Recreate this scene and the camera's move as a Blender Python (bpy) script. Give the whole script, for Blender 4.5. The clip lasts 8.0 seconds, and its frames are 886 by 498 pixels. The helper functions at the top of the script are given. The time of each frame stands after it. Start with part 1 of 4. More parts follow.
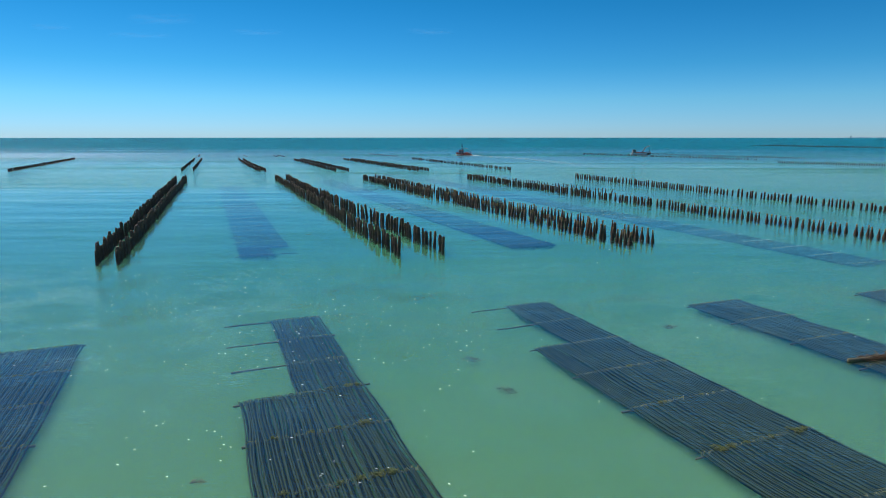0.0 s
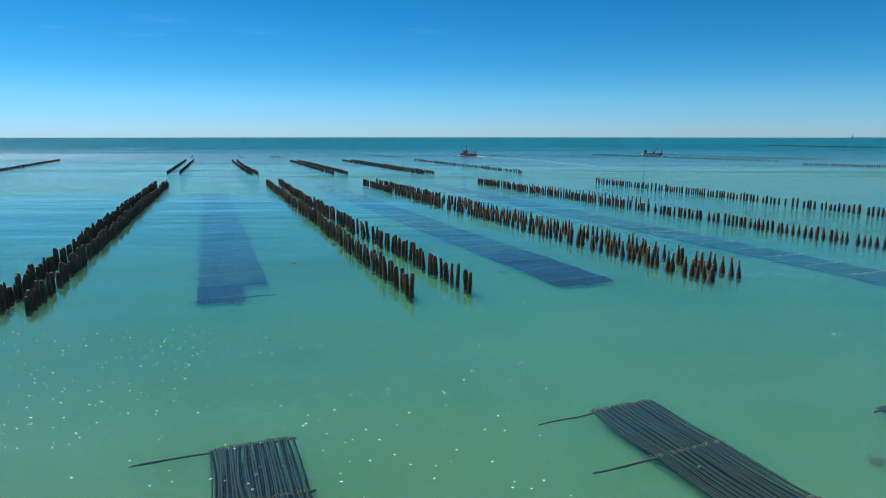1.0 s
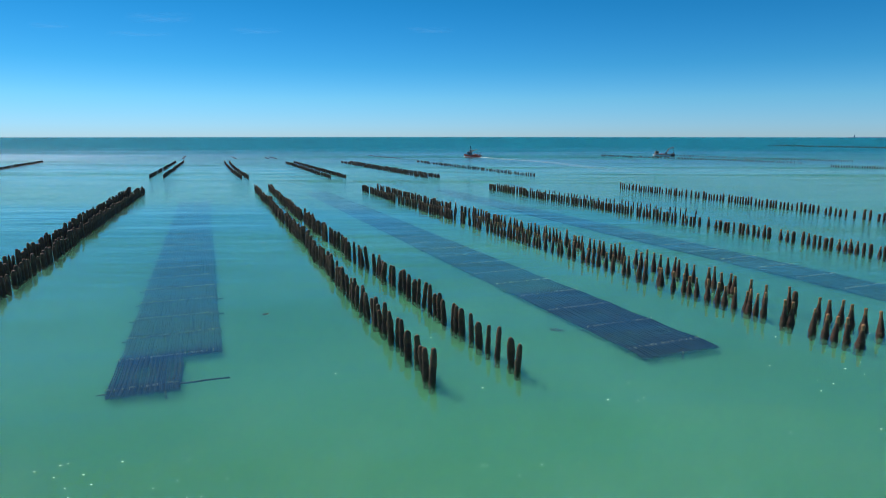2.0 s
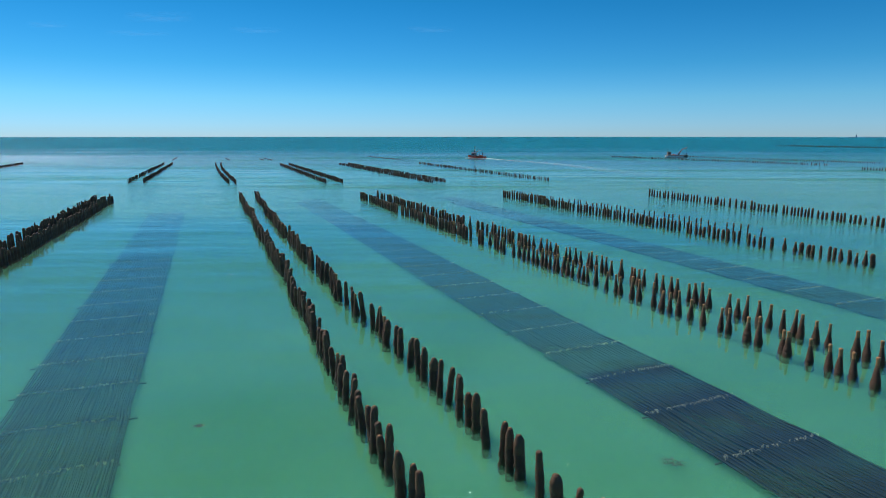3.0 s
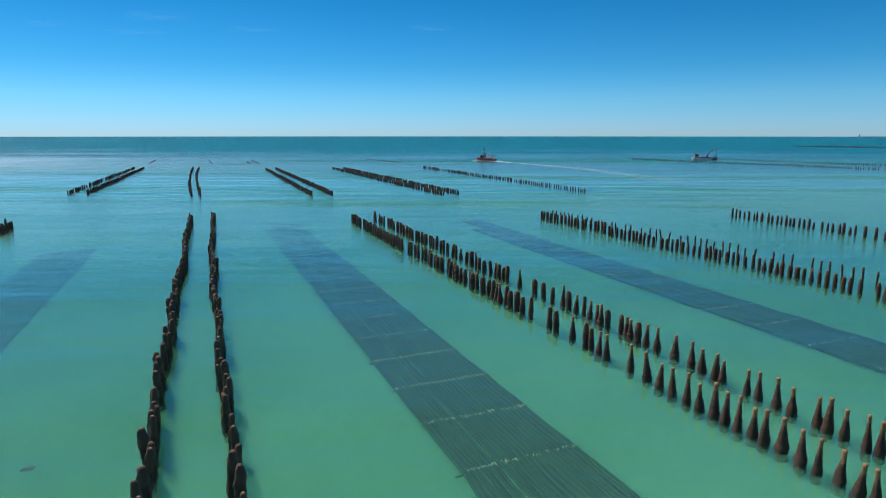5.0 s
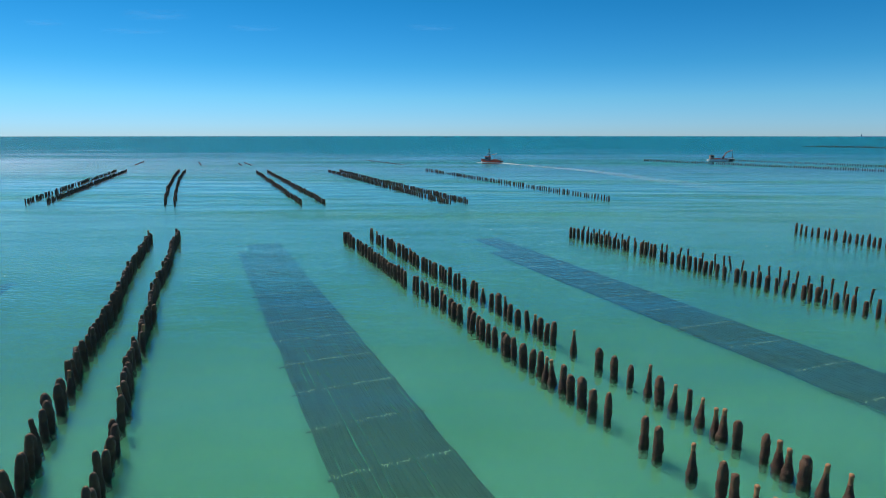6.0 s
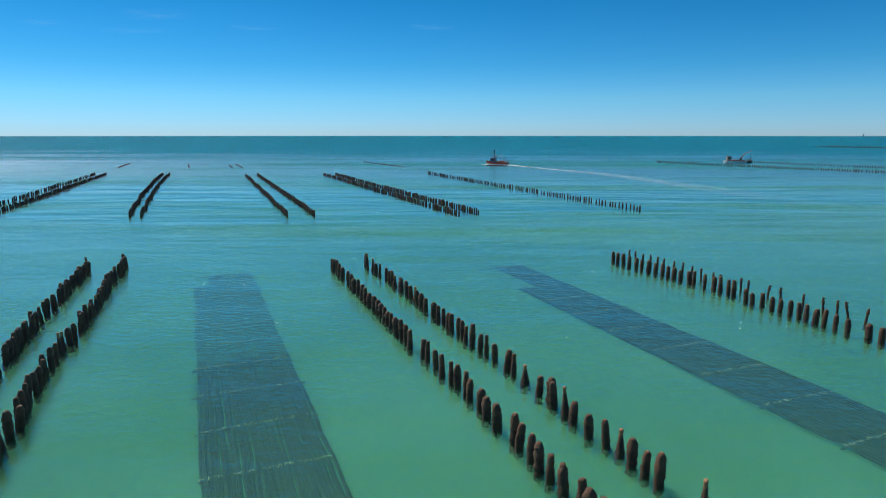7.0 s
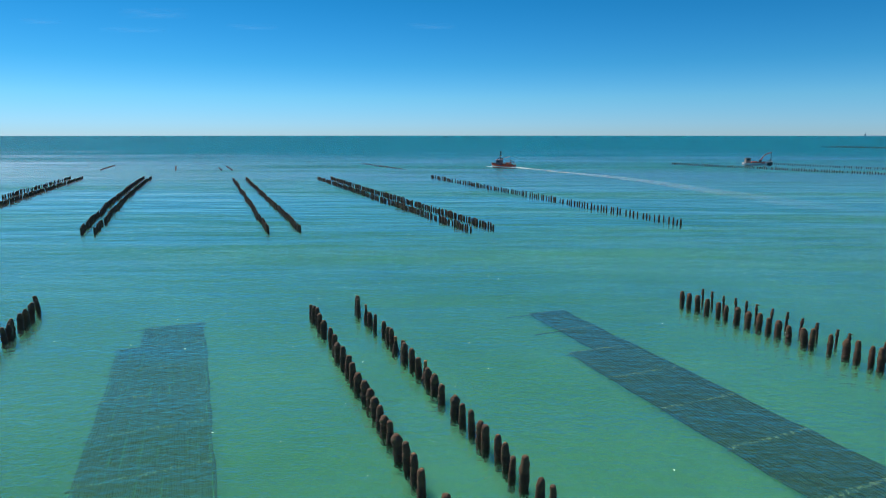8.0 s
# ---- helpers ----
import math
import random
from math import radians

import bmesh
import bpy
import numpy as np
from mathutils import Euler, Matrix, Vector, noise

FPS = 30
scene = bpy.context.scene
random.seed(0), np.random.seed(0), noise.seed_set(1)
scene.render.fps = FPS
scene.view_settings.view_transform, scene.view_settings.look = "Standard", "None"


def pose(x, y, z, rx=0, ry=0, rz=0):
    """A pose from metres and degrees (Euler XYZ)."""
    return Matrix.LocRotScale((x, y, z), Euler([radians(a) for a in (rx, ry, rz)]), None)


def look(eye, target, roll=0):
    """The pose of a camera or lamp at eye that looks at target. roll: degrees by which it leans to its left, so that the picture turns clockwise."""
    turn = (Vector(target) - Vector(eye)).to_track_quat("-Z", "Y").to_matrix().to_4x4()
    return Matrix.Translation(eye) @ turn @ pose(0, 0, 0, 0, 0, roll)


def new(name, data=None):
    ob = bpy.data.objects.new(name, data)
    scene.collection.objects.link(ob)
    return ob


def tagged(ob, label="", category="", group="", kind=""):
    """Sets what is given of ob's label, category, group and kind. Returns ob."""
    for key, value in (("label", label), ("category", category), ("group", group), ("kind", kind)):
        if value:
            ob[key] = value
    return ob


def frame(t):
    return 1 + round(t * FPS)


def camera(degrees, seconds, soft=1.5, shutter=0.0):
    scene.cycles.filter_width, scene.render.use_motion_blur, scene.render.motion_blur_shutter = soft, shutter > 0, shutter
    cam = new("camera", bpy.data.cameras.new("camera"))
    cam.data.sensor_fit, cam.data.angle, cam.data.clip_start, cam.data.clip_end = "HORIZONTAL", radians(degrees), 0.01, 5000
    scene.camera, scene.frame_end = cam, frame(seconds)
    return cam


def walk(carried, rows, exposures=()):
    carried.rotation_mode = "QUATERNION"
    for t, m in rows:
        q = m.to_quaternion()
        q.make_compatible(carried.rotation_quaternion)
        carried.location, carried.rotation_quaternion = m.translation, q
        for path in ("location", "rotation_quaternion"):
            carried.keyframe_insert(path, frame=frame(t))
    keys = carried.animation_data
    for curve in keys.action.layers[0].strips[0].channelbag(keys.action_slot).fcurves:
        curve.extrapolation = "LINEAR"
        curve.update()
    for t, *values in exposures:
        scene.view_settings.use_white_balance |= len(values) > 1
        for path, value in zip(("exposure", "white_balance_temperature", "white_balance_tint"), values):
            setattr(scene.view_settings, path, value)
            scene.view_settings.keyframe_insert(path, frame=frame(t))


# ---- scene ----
# The camera: a drone that flies straight out to sea, 10 m up and slowly rising.
cam = camera(72.0, 8.0, soft=0.8)


def eye_at(t):
    k = t / 8.0
    return (-15.295 * k + 7.243 * k ** 2 - 2.694 * k ** 3,
            109.876 * k + 1.31 * k ** 2 - 0.791 * k ** 3,
            10.0 + 1.753 * k - 0.184 * k ** 2 + 0.167 * k ** 3)


def pitch_at(t):
    return -math.degrees(math.atan((199.4 + 3.9 * t / 8.0) / 1079.06))


TIMES = [0.5 * k for k in range(17)]
walk(cam, [(t, pose(*eye_at(t), 90 + pitch_at(t), 0, 0)) for t in TIMES],
     exposures=[(0.0, 0.05), (8.0, 0.05)])

# ---- light ----
SUN_ELEVATION, SUN_TURN = radians(50), radians(-48)
world = bpy.data.worlds.new("sky")
scene.world = world
world.use_nodes = True
wn, wl = world.node_tree.nodes, world.node_tree.links
sky = wn.new("ShaderNodeTexSky")
sky.sky_type, sky.sun_disc = "NISHITA", False
sky.sun_elevation, sky.sun_rotation = SUN_ELEVATION, SUN_TURN
sky.altitude, sky.air_density, sky.dust_density, sky.ozone_density = 0, 1.0, 0.0, 3.0
tint = wn.new("ShaderNodeHueSaturation")
tint.inputs["Saturation"].default_value = 1.35
wl.new(sky.outputs[0], tint.inputs["Color"])
# clear sea air: the haze whitens only the last few degrees above the horizon
height = wn.new("ShaderNodeSeparateXYZ")
wl.new(wn.new("ShaderNodeTexCoord").outputs["Generated"], height.inputs[0])
air = wn.new("ShaderNodeValToRGB")
AIR = ((0.0, (0.41, 0.74, 1.57)), (0.054, (0.33, 0.74, 1.18)), (0.106, (0.20, 0.69, 1.02)), (0.21, (0.12, 0.66, 0.85)), (0.36, (0.22, 0.86, 1.02)), (0.6, (0.44, 1.04, 1.12)))
while len(air.color_ramp.elements) < len(AIR):
    air.color_ramp.elements.new(0.5)
for el, (at, col) in zip(air.color_ramp.elements, AIR):
    el.position, el.color = at, (*(c / 2 for c in col), 1)
wl.new(height.outputs["Z"], air.inputs["Fac"])
clear_air = wn.new("ShaderNodeVectorMath")
clear_air.operation = "MULTIPLY"
wl.new(tint.outputs[0], clear_air.inputs[0])
wl.new(air.outputs[0], clear_air.inputs[1])
wl.new(clear_air.outputs[0], wn["Background"].inputs["Color"])
wn["Background"].inputs["Strength"].default_value = 0.19

sun = new("sun", bpy.data.lights.new("sun", "SUN"))
sun.data.energy, sun.data.angle, sun.data.color = 4.2, radians(0.53), (1.0, 0.95, 0.87)
to_sun = Vector((math.sin(SUN_TURN) * math.cos(SUN_ELEVATION), math.cos(SUN_TURN) * math.cos(SUN_ELEVATION), math.sin(SUN_ELEVATION)))
sun.matrix_basis = look(to_sun * 60, (0, 0, 0))


# ---- materials ----
class Nodes:
    """A short way to write node materials."""

    def __init__(self, name):
        self.mat = bpy.data.materials.new(name)
        self.mat.use_nodes = True
        self.tree = self.mat.node_tree
        self.bsdf = self.tree.nodes["Principled BSDF"]
        self.out = self.tree.nodes["Material Output"]
        self.coord = self.add("ShaderNodeTexCoord").outputs["Object"]

    def add(self, kind, **inputs):
        n = self.tree.nodes.new(kind)
        for key, value in inputs.items():
            self.put(n.inputs[key.replace("_", " ")], value)
        return n

    def put(self, socket, value):
        if isinstance(value, bpy.types.NodeSocket):
            self.tree.links.new(value, socket)
        else:
            socket.default_value = value

    def scaled(self, sx, sy, sz, turn=0.0):
        n = self.add("ShaderNodeMapping", Vector=self.coord, Scale=(sx, sy, sz), Rotation=(0, 0, turn))
        return n.outputs[0]

    def noise(self, scale, detail=4.0, vector=None, rough=0.55):
        return self.add("ShaderNodeTexNoise", Vector=vector or self.coord, Scale=scale, Detail=detail, Roughness=rough).outputs["Fac"]

    def cells(self, scale, vector=None):
        return self.add("ShaderNodeTexVoronoi", Vector=vector or self.coord, Scale=scale).outputs["Distance"]

    def ramp(self, fac, *stops):
        n = self.add("ShaderNodeValToRGB", Fac=fac)
        e = n.color_ramp.elements
        while len(e) < len(stops):
            e.new(0.5)
        for el, (at, col) in zip(e, stops):
            el.position = at
            el.color = (*col, 1) if isinstance(col, tuple) else (col, col, col, 1)
        return n.outputs["Color"]

    def mix(self, fac, a, b):
        n = self.add("ShaderNodeMix")
        n.data_type = "RGBA"
        self.put(n.inputs["Factor"], fac)
        for i, v in ((6, a), (7, b)):
            self.put(n.inputs[i], (*v, 1) if isinstance(v, tuple) else v)
        return n.outputs[2]

    def math(self, op, a, b=0.0):
        n = self.add("ShaderNodeMath")
        n.operation = op
        self.put(n.inputs[0], a)
        self.put(n.inputs[1], b)
        return n.outputs[0]

    def bump(self, height, strength, distance=0.02, normal=None):
        n = self.add("ShaderNodeBump", Height=height, Strength=strength, Distance=distance)
        if normal is not None:
            self.put(n.inputs["Normal"], normal)
        return n.outputs[0]

    def random(self):
        return self.add("ShaderNodeObjectInfo").outputs["Random"]

    def island(self):
        return self.add("ShaderNodeNewGeometry").outputs["Random Per Island"]

    def finish(self, color, rough=0.7, normal=None, metal=0.0, spec=0.4):
        self.put(self.bsdf.inputs["Base Color"], (*color, 1) if isinstance(color, tuple) else color)
        self.put(self.bsdf.inputs["Roughness"], rough)
        self.put(self.bsdf.inputs["Metallic"], metal)
        self.put(self.bsdf.inputs["Specular IOR Level"], spec)
        if normal is not None:
            self.put(self.bsdf.inputs["Normal"], normal)
        return self.mat


SILT = ((0.088, 0.312, 0.140), (0.148, 0.438, 0.258))
SHOAL = (0.240, 0.375, 0.195)
DEEP = (0.016, 0.238, 0.318)


def silt_colour(n):
    """Green-blue suspended silt in broad drifting patches, sandier over the near shoal."""
    broad = n.noise(0.018, 3.0)
    fine = n.noise(0.11, 4.0)
    mixed = n.math("ADD", n.math("MULTIPLY", broad, 0.7), n.math("MULTIPLY", fine, 0.3))
    col = n.ramp(mixed, (0.36, SILT[0]), (0.62, SILT[1]))
    y = n.add("ShaderNodeSeparateXYZ", Vector=n.coord).outputs["Y"]
    shoal = n.math("ADD", n.math("MULTIPLY", y, -0.018), n.math("ADD", 0.75, n.math("MULTIPLY", fine, 0.5)))
    col = n.mix(n.ramp(shoal, (0.1, 0.0), (0.9, 0.8)), col, SHOAL)
    # the bottom falls away seaward
    out = n.math("ADD", n.math("MULTIPLY", y, 0.0013), n.math("MULTIPLY", broad, 0.16))
    return n.mix(n.ramp(out, (0.29, 0.0), (0.64, 1.0)), col, DEEP)


def sea_surface_material():
    n = Nodes("sea_surface")
    # long low swell, wind ripples, and fine ripples; slicks calm them, and the rows of posts shelter the inner water
    y = n.add("ShaderNodeSeparateXYZ", Vector=n.coord).outputs["Y"]
    x = n.add("ShaderNodeSeparateXYZ", Vector=n.coord).outputs["X"]
    open_sea = n.ramp(n.math("ADD", n.math("MULTIPLY", y, 0.0022), n.math("MULTIPLY", x, 0.0016)), (0.15, 0.45), (0.75, 1.0))
    streaks = n.noise(0.012, 5.0, n.scaled(0.28, 1.7, 1, radians(5)), 0.6)
    streaks = n.math("ADD", n.math("MULTIPLY", streaks, 0.62), n.math("MULTIPLY", n.noise(0.05, 4.0, n.scaled(0.24, 1.6, 1, radians(3)), 0.6), 0.38))
    patches = n.ramp(streaks, (0.48, 0.04), (0.60, 1.0))
    offshore = n.ramp(n.math("ADD", n.math("MULTIPLY", y, 0.0008), n.math("MULTIPLY", streaks, 0.9)), (0.60, 0.0), (0.92, 1.0))
    rough_water = n.math("MAXIMUM", n.math("MULTIPLY", open_sea, patches), offshore)
    swell = n.noise(0.062, 3.0, n.scaled(0.40, 1.6, 1, radians(-5)), 0.45)
    wind = n.noise(1.9, 4.0, n.scaled(0.85, 1.2, 1, radians(14)), 0.6)
    fine = n.noise(7.5, 3.0, n.scaled(0.5, 1.3, 1, radians(-9)))
    # a few steep ripples where the current crosses the shoal
    shoal = n.math("MULTIPLY", n.ramp(n.math("MULTIPLY", y, 0.01), (0.36, 1.0), (0.52, 0.0)), n.ramp(n.noise(0.25, 2.0), (0.35, 0.15), (0.68, 1.0)))
    chop = n.noise(0.27, 3.0, n.scaled(0.55, 1.45, 1, radians(11)), 0.5)
    waves = n.noise(0.15, 2.5, n.scaled(0.30, 1.25, 1, radians(4)), 0.5)
    away = n.ramp(n.math("MULTIPLY", y, 0.005), (0.22, 0.14), (0.45, 0.38), (0.75, 0.45), (0.95, 1.0))
    channel = n.ramp(n.math("MULTIPLY", y, 0.005), (0.54, 0.14), (0.66, 0.75), (0.82, 0.6), (0.96, 0.05))
    channel = n.math("MAXIMUM", channel, n.math("MULTIPLY", n.ramp(n.math("MULTIPLY", x, 0.02), (0.12, 0.0), (0.75, 0.6)), n.ramp(n.math("MULTIPLY", y, 0.005), (0.85, 1.0), (1.0, 0.1))))
    # the mirror image is bent by the long waves and a little by the ripples
    b = n.bump(swell, 0.8, 0.16)
    b = n.bump(chop, 0.8, 0.025, b)
    b = n.bump(waves, away, 0.16, b)
    b = n.bump(wind, n.math("ADD", n.math("MULTIPLY", channel, 0.6), n.math("MULTIPLY", rough_water, 0.45)), 0.08, b)
    b = n.bump(fine, n.math("ADD", n.math("MULTIPLY", rough_water, 0.20), shoal), 0.034, b)
    # how much each facet mirrors follows its full slope
    slope = n.bump(swell, 0.8, 0.30)
    slope = n.bump(chop, 0.8, 0.06, slope)
    slope = n.bump(waves, away, 0.9, slope)
    slope = n.bump(wind, n.math("ADD", channel, n.math("MULTIPLY", rough_water, 0.25)), 0.20, slope)
    slope = n.bump(fine, n.math("ADD", n.math("ADD", 0.07, n.math("MULTIPLY", shoal, 0.65)), n.math("MULTIPLY", rough_water, 0.20)), 0.06, slope)
    lines = n.noise(0.42, 3.0, n.scaled(0.16, 1.3, 1, radians(3)), 0.55)
    slope = n.bump(lines, n.ramp(n.math("MULTIPLY", y, 0.005), (0.62, 0.0), (0.90, 1.0)), 0.30, slope)
    silt = n.add("ShaderNodeBsdfDiffuse", Color=silt_colour(n)).outputs[0]
    clear = n.add("ShaderNodeBsdfTransparent", Color=(0.95, 0.99, 0.985, 1)).outputs[0]
    body = n.add("ShaderNodeMixShader")
    n.put(body.inputs[0], 0.006)
    n.put(body.inputs[1], clear)
    n.put(body.inputs[2], silt)
    gloss = n.add("ShaderNodeBsdfGlossy", Roughness=n.math("MAXIMUM", n.ramp(rough_water, (0.0, 0.02), (0.5, 0.05), (1.0, 0.20)), n.ramp(n.math("MULTIPLY", y, 0.002), (0.34, 0.0), (0.56, 0.22))), Normal=b)
    # ripples too small to see spread the sun's and the sky's image
    sheen = n.add("ShaderNodeBsdfGlossy", Roughness=0.28, Normal=b)
    shine = n.add("ShaderNodeMixShader")
    n.put(shine.inputs[0], 0.06)
    n.put(shine.inputs[1], gloss.outputs[0])
    n.put(shine.inputs[2], sheen.outputs[0])
    # facets of choppy water hide one another, so its sheen stays low at grazing view
    fresnel = n.math("MULTIPLY", n.math("ADD", 0.018, n.math("MULTIPLY", n.math("POWER", n.add("ShaderNodeLayerWeight", Blend=0.5, Normal=slope).outputs["Facing"], 3.85), 0.97)), n.mix(offshore, n.ramp(rough_water, (0.0, 1.0), (0.4, 0.86), (0.75, 0.66), (1.0, 0.50)), (0.10, 0.10, 0.10)))
    top = n.add("ShaderNodeMixShader")
    n.put(top.inputs[0], fresnel)
    n.put(top.inputs[1], body.outputs[0])
    n.put(top.inputs[2], shine.outputs[0])
    n.put(n.out.inputs["Surface"], top.outputs[0])
    return n.mat


def silt_layer_material(share, spread):
    """Water thick with silt: light spreads sideways in it."""
    n = Nodes("silty_water")
    silt = n.bsdf
    silt.subsurface_method = "BURLEY"
    n.put(silt.inputs["Base Color"], silt_colour(n))
    n.put(silt.inputs["Subsurface Weight"], 1.0)
    n.put(silt.inputs["Subsurface Radius"], (0.8, 1.0, 0.9))
    n.put(silt.inputs["Subsurface Scale"], spread)
    n.put(silt.inputs["Specular IOR Level"], 0.0)
    n.put(silt.inputs["Roughness"], 1.0)
    clear = n.add("ShaderNodeBsdfTransparent", Color=(0.95, 0.99, 0.985, 1)).outputs[0]
    body = n.add("ShaderNodeMixShader")
    n.put(body.inputs[0], share)
    n.put(body.inputs[1], clear)
    n.put(body.inputs[2], silt.outputs[0])
    n.put(n.out.inputs["Surface"], body.outputs[0])
    return n.mat


def seabed_material():
    n = Nodes("silty_seabed")
    col = n.mix(n.ramp(n.noise(0.35, 5.0), (0.35, 0.0), (0.7, 0.6)), silt_colour(n), (0.13, 0.34, 0.16))
    return n.finish(col, 0.95, n.bump(n.noise(1.2, 5.0), 0.4, 0.1))


def mussel_material():
    n = Nodes("mussel_crust")
    shells = n.cells(34.0)
    lumps = n.noise(5.0, 5.0)
    z = n.add("ShaderNodeSeparateXYZ", Vector=n.coord).outputs["Z"]
    dark = n.mix(lumps, (0.028, 0.014, 0.009), (0.115, 0.053, 0.029))
    dark = n.mix(n.ramp(shells, (0.0, 1.0), (0.45, 0.0)), dark, (0.110, 0.050, 0.027))
    dark = n.mix(n.math("MULTIPLY", n.math("FRACT", n.math("ADD", n.random(), n.math("MULTIPLY", n.island(), 3.7))), 0.35), dark, (0.130, 0.054, 0.028))
    # dry, barnacled shells where the tide leaves first, lightened further as sunlit tops
    dry_lit = n.math("MULTIPLY", n.ramp(n.math("ADD", z, n.math("MULTIPLY", lumps, 0.6)), (0.0, 0.0), (1.0, 1.0)), 1.0)
    dry_lit = n.ramp(n.math("MULTIPLY", dry_lit, 0.6), (0.50, 0.0), (0.82, 0.85))
    col = n.mix(dry_lit, dark, (0.30, 0.150, 0.070))
    h = n.math("ADD", n.math("MULTIPLY", shells, -0.7), n.math("MULTIPLY", lumps, 0.8))
    return n.finish(col, n.ramp(lumps, (0.3, 0.45), (0.7, 0.85)), n.bump(h, 1.0, 0.035), spec=0.35)


def timber_material(name, light, deep, scale=1.0):
    n = Nodes(name)
    grain = n.noise(9.0 * scale, 6.0, n.scaled(1, 1, 0.12))
    stain = n.noise(2.2 * scale, 4.0)
    col = n.mix(grain, deep, light)
    col = n.mix(n.ramp(stain, (0.45, 0.0), (0.7, 0.6)), col, tuple(0.45 * c for c in deep))
    col = n.mix(n.math("MULTIPLY", n.random(), 0.3), col, deep)
    return n.finish(col, 0.85, n.bump(grain, 0.6, 0.015))


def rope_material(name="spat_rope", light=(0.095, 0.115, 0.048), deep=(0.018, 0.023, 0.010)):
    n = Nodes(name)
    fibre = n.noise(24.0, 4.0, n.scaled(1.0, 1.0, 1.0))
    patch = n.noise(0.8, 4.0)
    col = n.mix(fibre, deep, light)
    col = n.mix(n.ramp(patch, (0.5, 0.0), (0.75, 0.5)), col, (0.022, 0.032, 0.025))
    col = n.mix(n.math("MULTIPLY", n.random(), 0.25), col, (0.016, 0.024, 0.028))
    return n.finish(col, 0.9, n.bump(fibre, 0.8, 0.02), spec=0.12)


def weed_material(name="seaweed", deep=(0.05, 0.075, 0.015), light=(0.20, 0.21, 0.04)):
    n = Nodes(name)
    col = n.ramp(n.noise(8.0, 4.0), (0.3, deep), (0.7, light))
    return n.finish(col, 0.5, n.bump(n.noise(30.0), 0.5, 0.01))


def painted(name, colour, rough=0.5, dirt=0.5):
    n = Nodes(name)
    grime = n.noise(1.6, 6.0)
    streak = n.noise(3.0, 5.0, n.scaled(1.0, 1.0, 0.15))
    col = n.mix(n.ramp(n.math("MULTIPLY", grime, streak), (0.22, 0.0), (0.45, dirt)), colour, (0.16, 0.10, 0.07))
    return n.finish(col, rough, n.bump(grime, 0.1, 0.02))


def glass_material():
    n = Nodes("window_glass")
    return n.finish((0.02, 0.03, 0.04), 0.06, spec=0.6)


def foam_material():
    n = Nodes("wake_foam")
    white = n.add("ShaderNodeBsdfDiffuse", Color=(0.80, 0.84, 0.84, 1)).outputs[0]
    clear = n.add("ShaderNodeBsdfTransparent").outputs[0]
    fleck = n.ramp(n.noise(0.7, 6.0, n.scaled(1.0, 1.0, 1.0), 0.7), (0.36, 0.0), (0.60, 0.9))
    m = n.add("ShaderNodeMixShader")
    n.put(m.inputs[0], fleck)
    n.put(m.inputs[1], clear)
    n.put(m.inputs[2], white)
    n.put(n.out.inputs["Surface"], m.outputs[0])
    return n.mat


def slick_foam_material():
    n = Nodes("slick_foam")
    # faint white lace: thin foam, plus the pale sheen of the wake's slick painted in
    white = n.add("ShaderNodeBsdfDiffuse", Color=(0.72, 0.80, 0.82, 1)).outputs[0]
    clear = n.add("ShaderNodeBsdfTransparent").outputs[0]
    s = n.add("ShaderNodeSeparateXYZ", Vector=n.tree.nodes["Texture Coordinate"].outputs["Generated"])
    lace = n.ramp(n.noise(0.35, 6.0, n.scaled(1.0, 1.0, 1.0), 0.7), (0.38, 0.0), (0.68, 0.5))
    m = n.add("ShaderNodeMixShader")
    n.put(m.inputs[0], n.math("MULTIPLY", lace, n.ramp(s.outputs["Y"], (0.0, 0.0), (0.9, 1.0))))
    n.put(m.inputs[1], clear)
    n.put(m.inputs[2], white)
    n.put(n.out.inputs["Surface"], m.outputs[0])
    return n.mat


def cloud_material():
    n = Nodes("cirrus")
    white = n.add("ShaderNodeBsdfDiffuse", Color=(0.9, 0.92, 0.95, 1)).outputs[0]
    thin = n.add("ShaderNodeBsdfTranslucent", Color=(0.9, 0.92, 0.95, 1)).outputs[0]
    both = n.add("ShaderNodeAddShader")
    n.put(both.inputs[0], white)
    n.put(both.inputs[1], thin)
    clear = n.add("ShaderNodeBsdfTransparent").outputs[0]
    gen = n.tree.nodes["Texture Coordinate"].outputs["Generated"]
    s = n.add("ShaderNodeSeparateXYZ", Vector=gen)
    hump = lambda v: n.math("MULTIPLY", n.math("MULTIPLY", v, n.math("SUBTRACT", 1.0, v)), 4.0)
    edge = n.math("MULTIPLY", hump(s.outputs["X"]), hump(s.outputs["Y"]))
    streak = n.ramp(n.noise(0.012, 6.0, n.scaled(0.5, 2.2, 1.0), 0.65), (0.40, 0.0), (0.85, 0.15))
    m = n.add("ShaderNodeMixShader")
    n.put(m.inputs[0], n.math("MULTIPLY", edge, streak))
    n.put(m.inputs[1], clear)
    n.put(m.inputs[2], both.outputs[0])
    n.put(n.out.inputs["Surface"], m.outputs[0])
    return n.mat


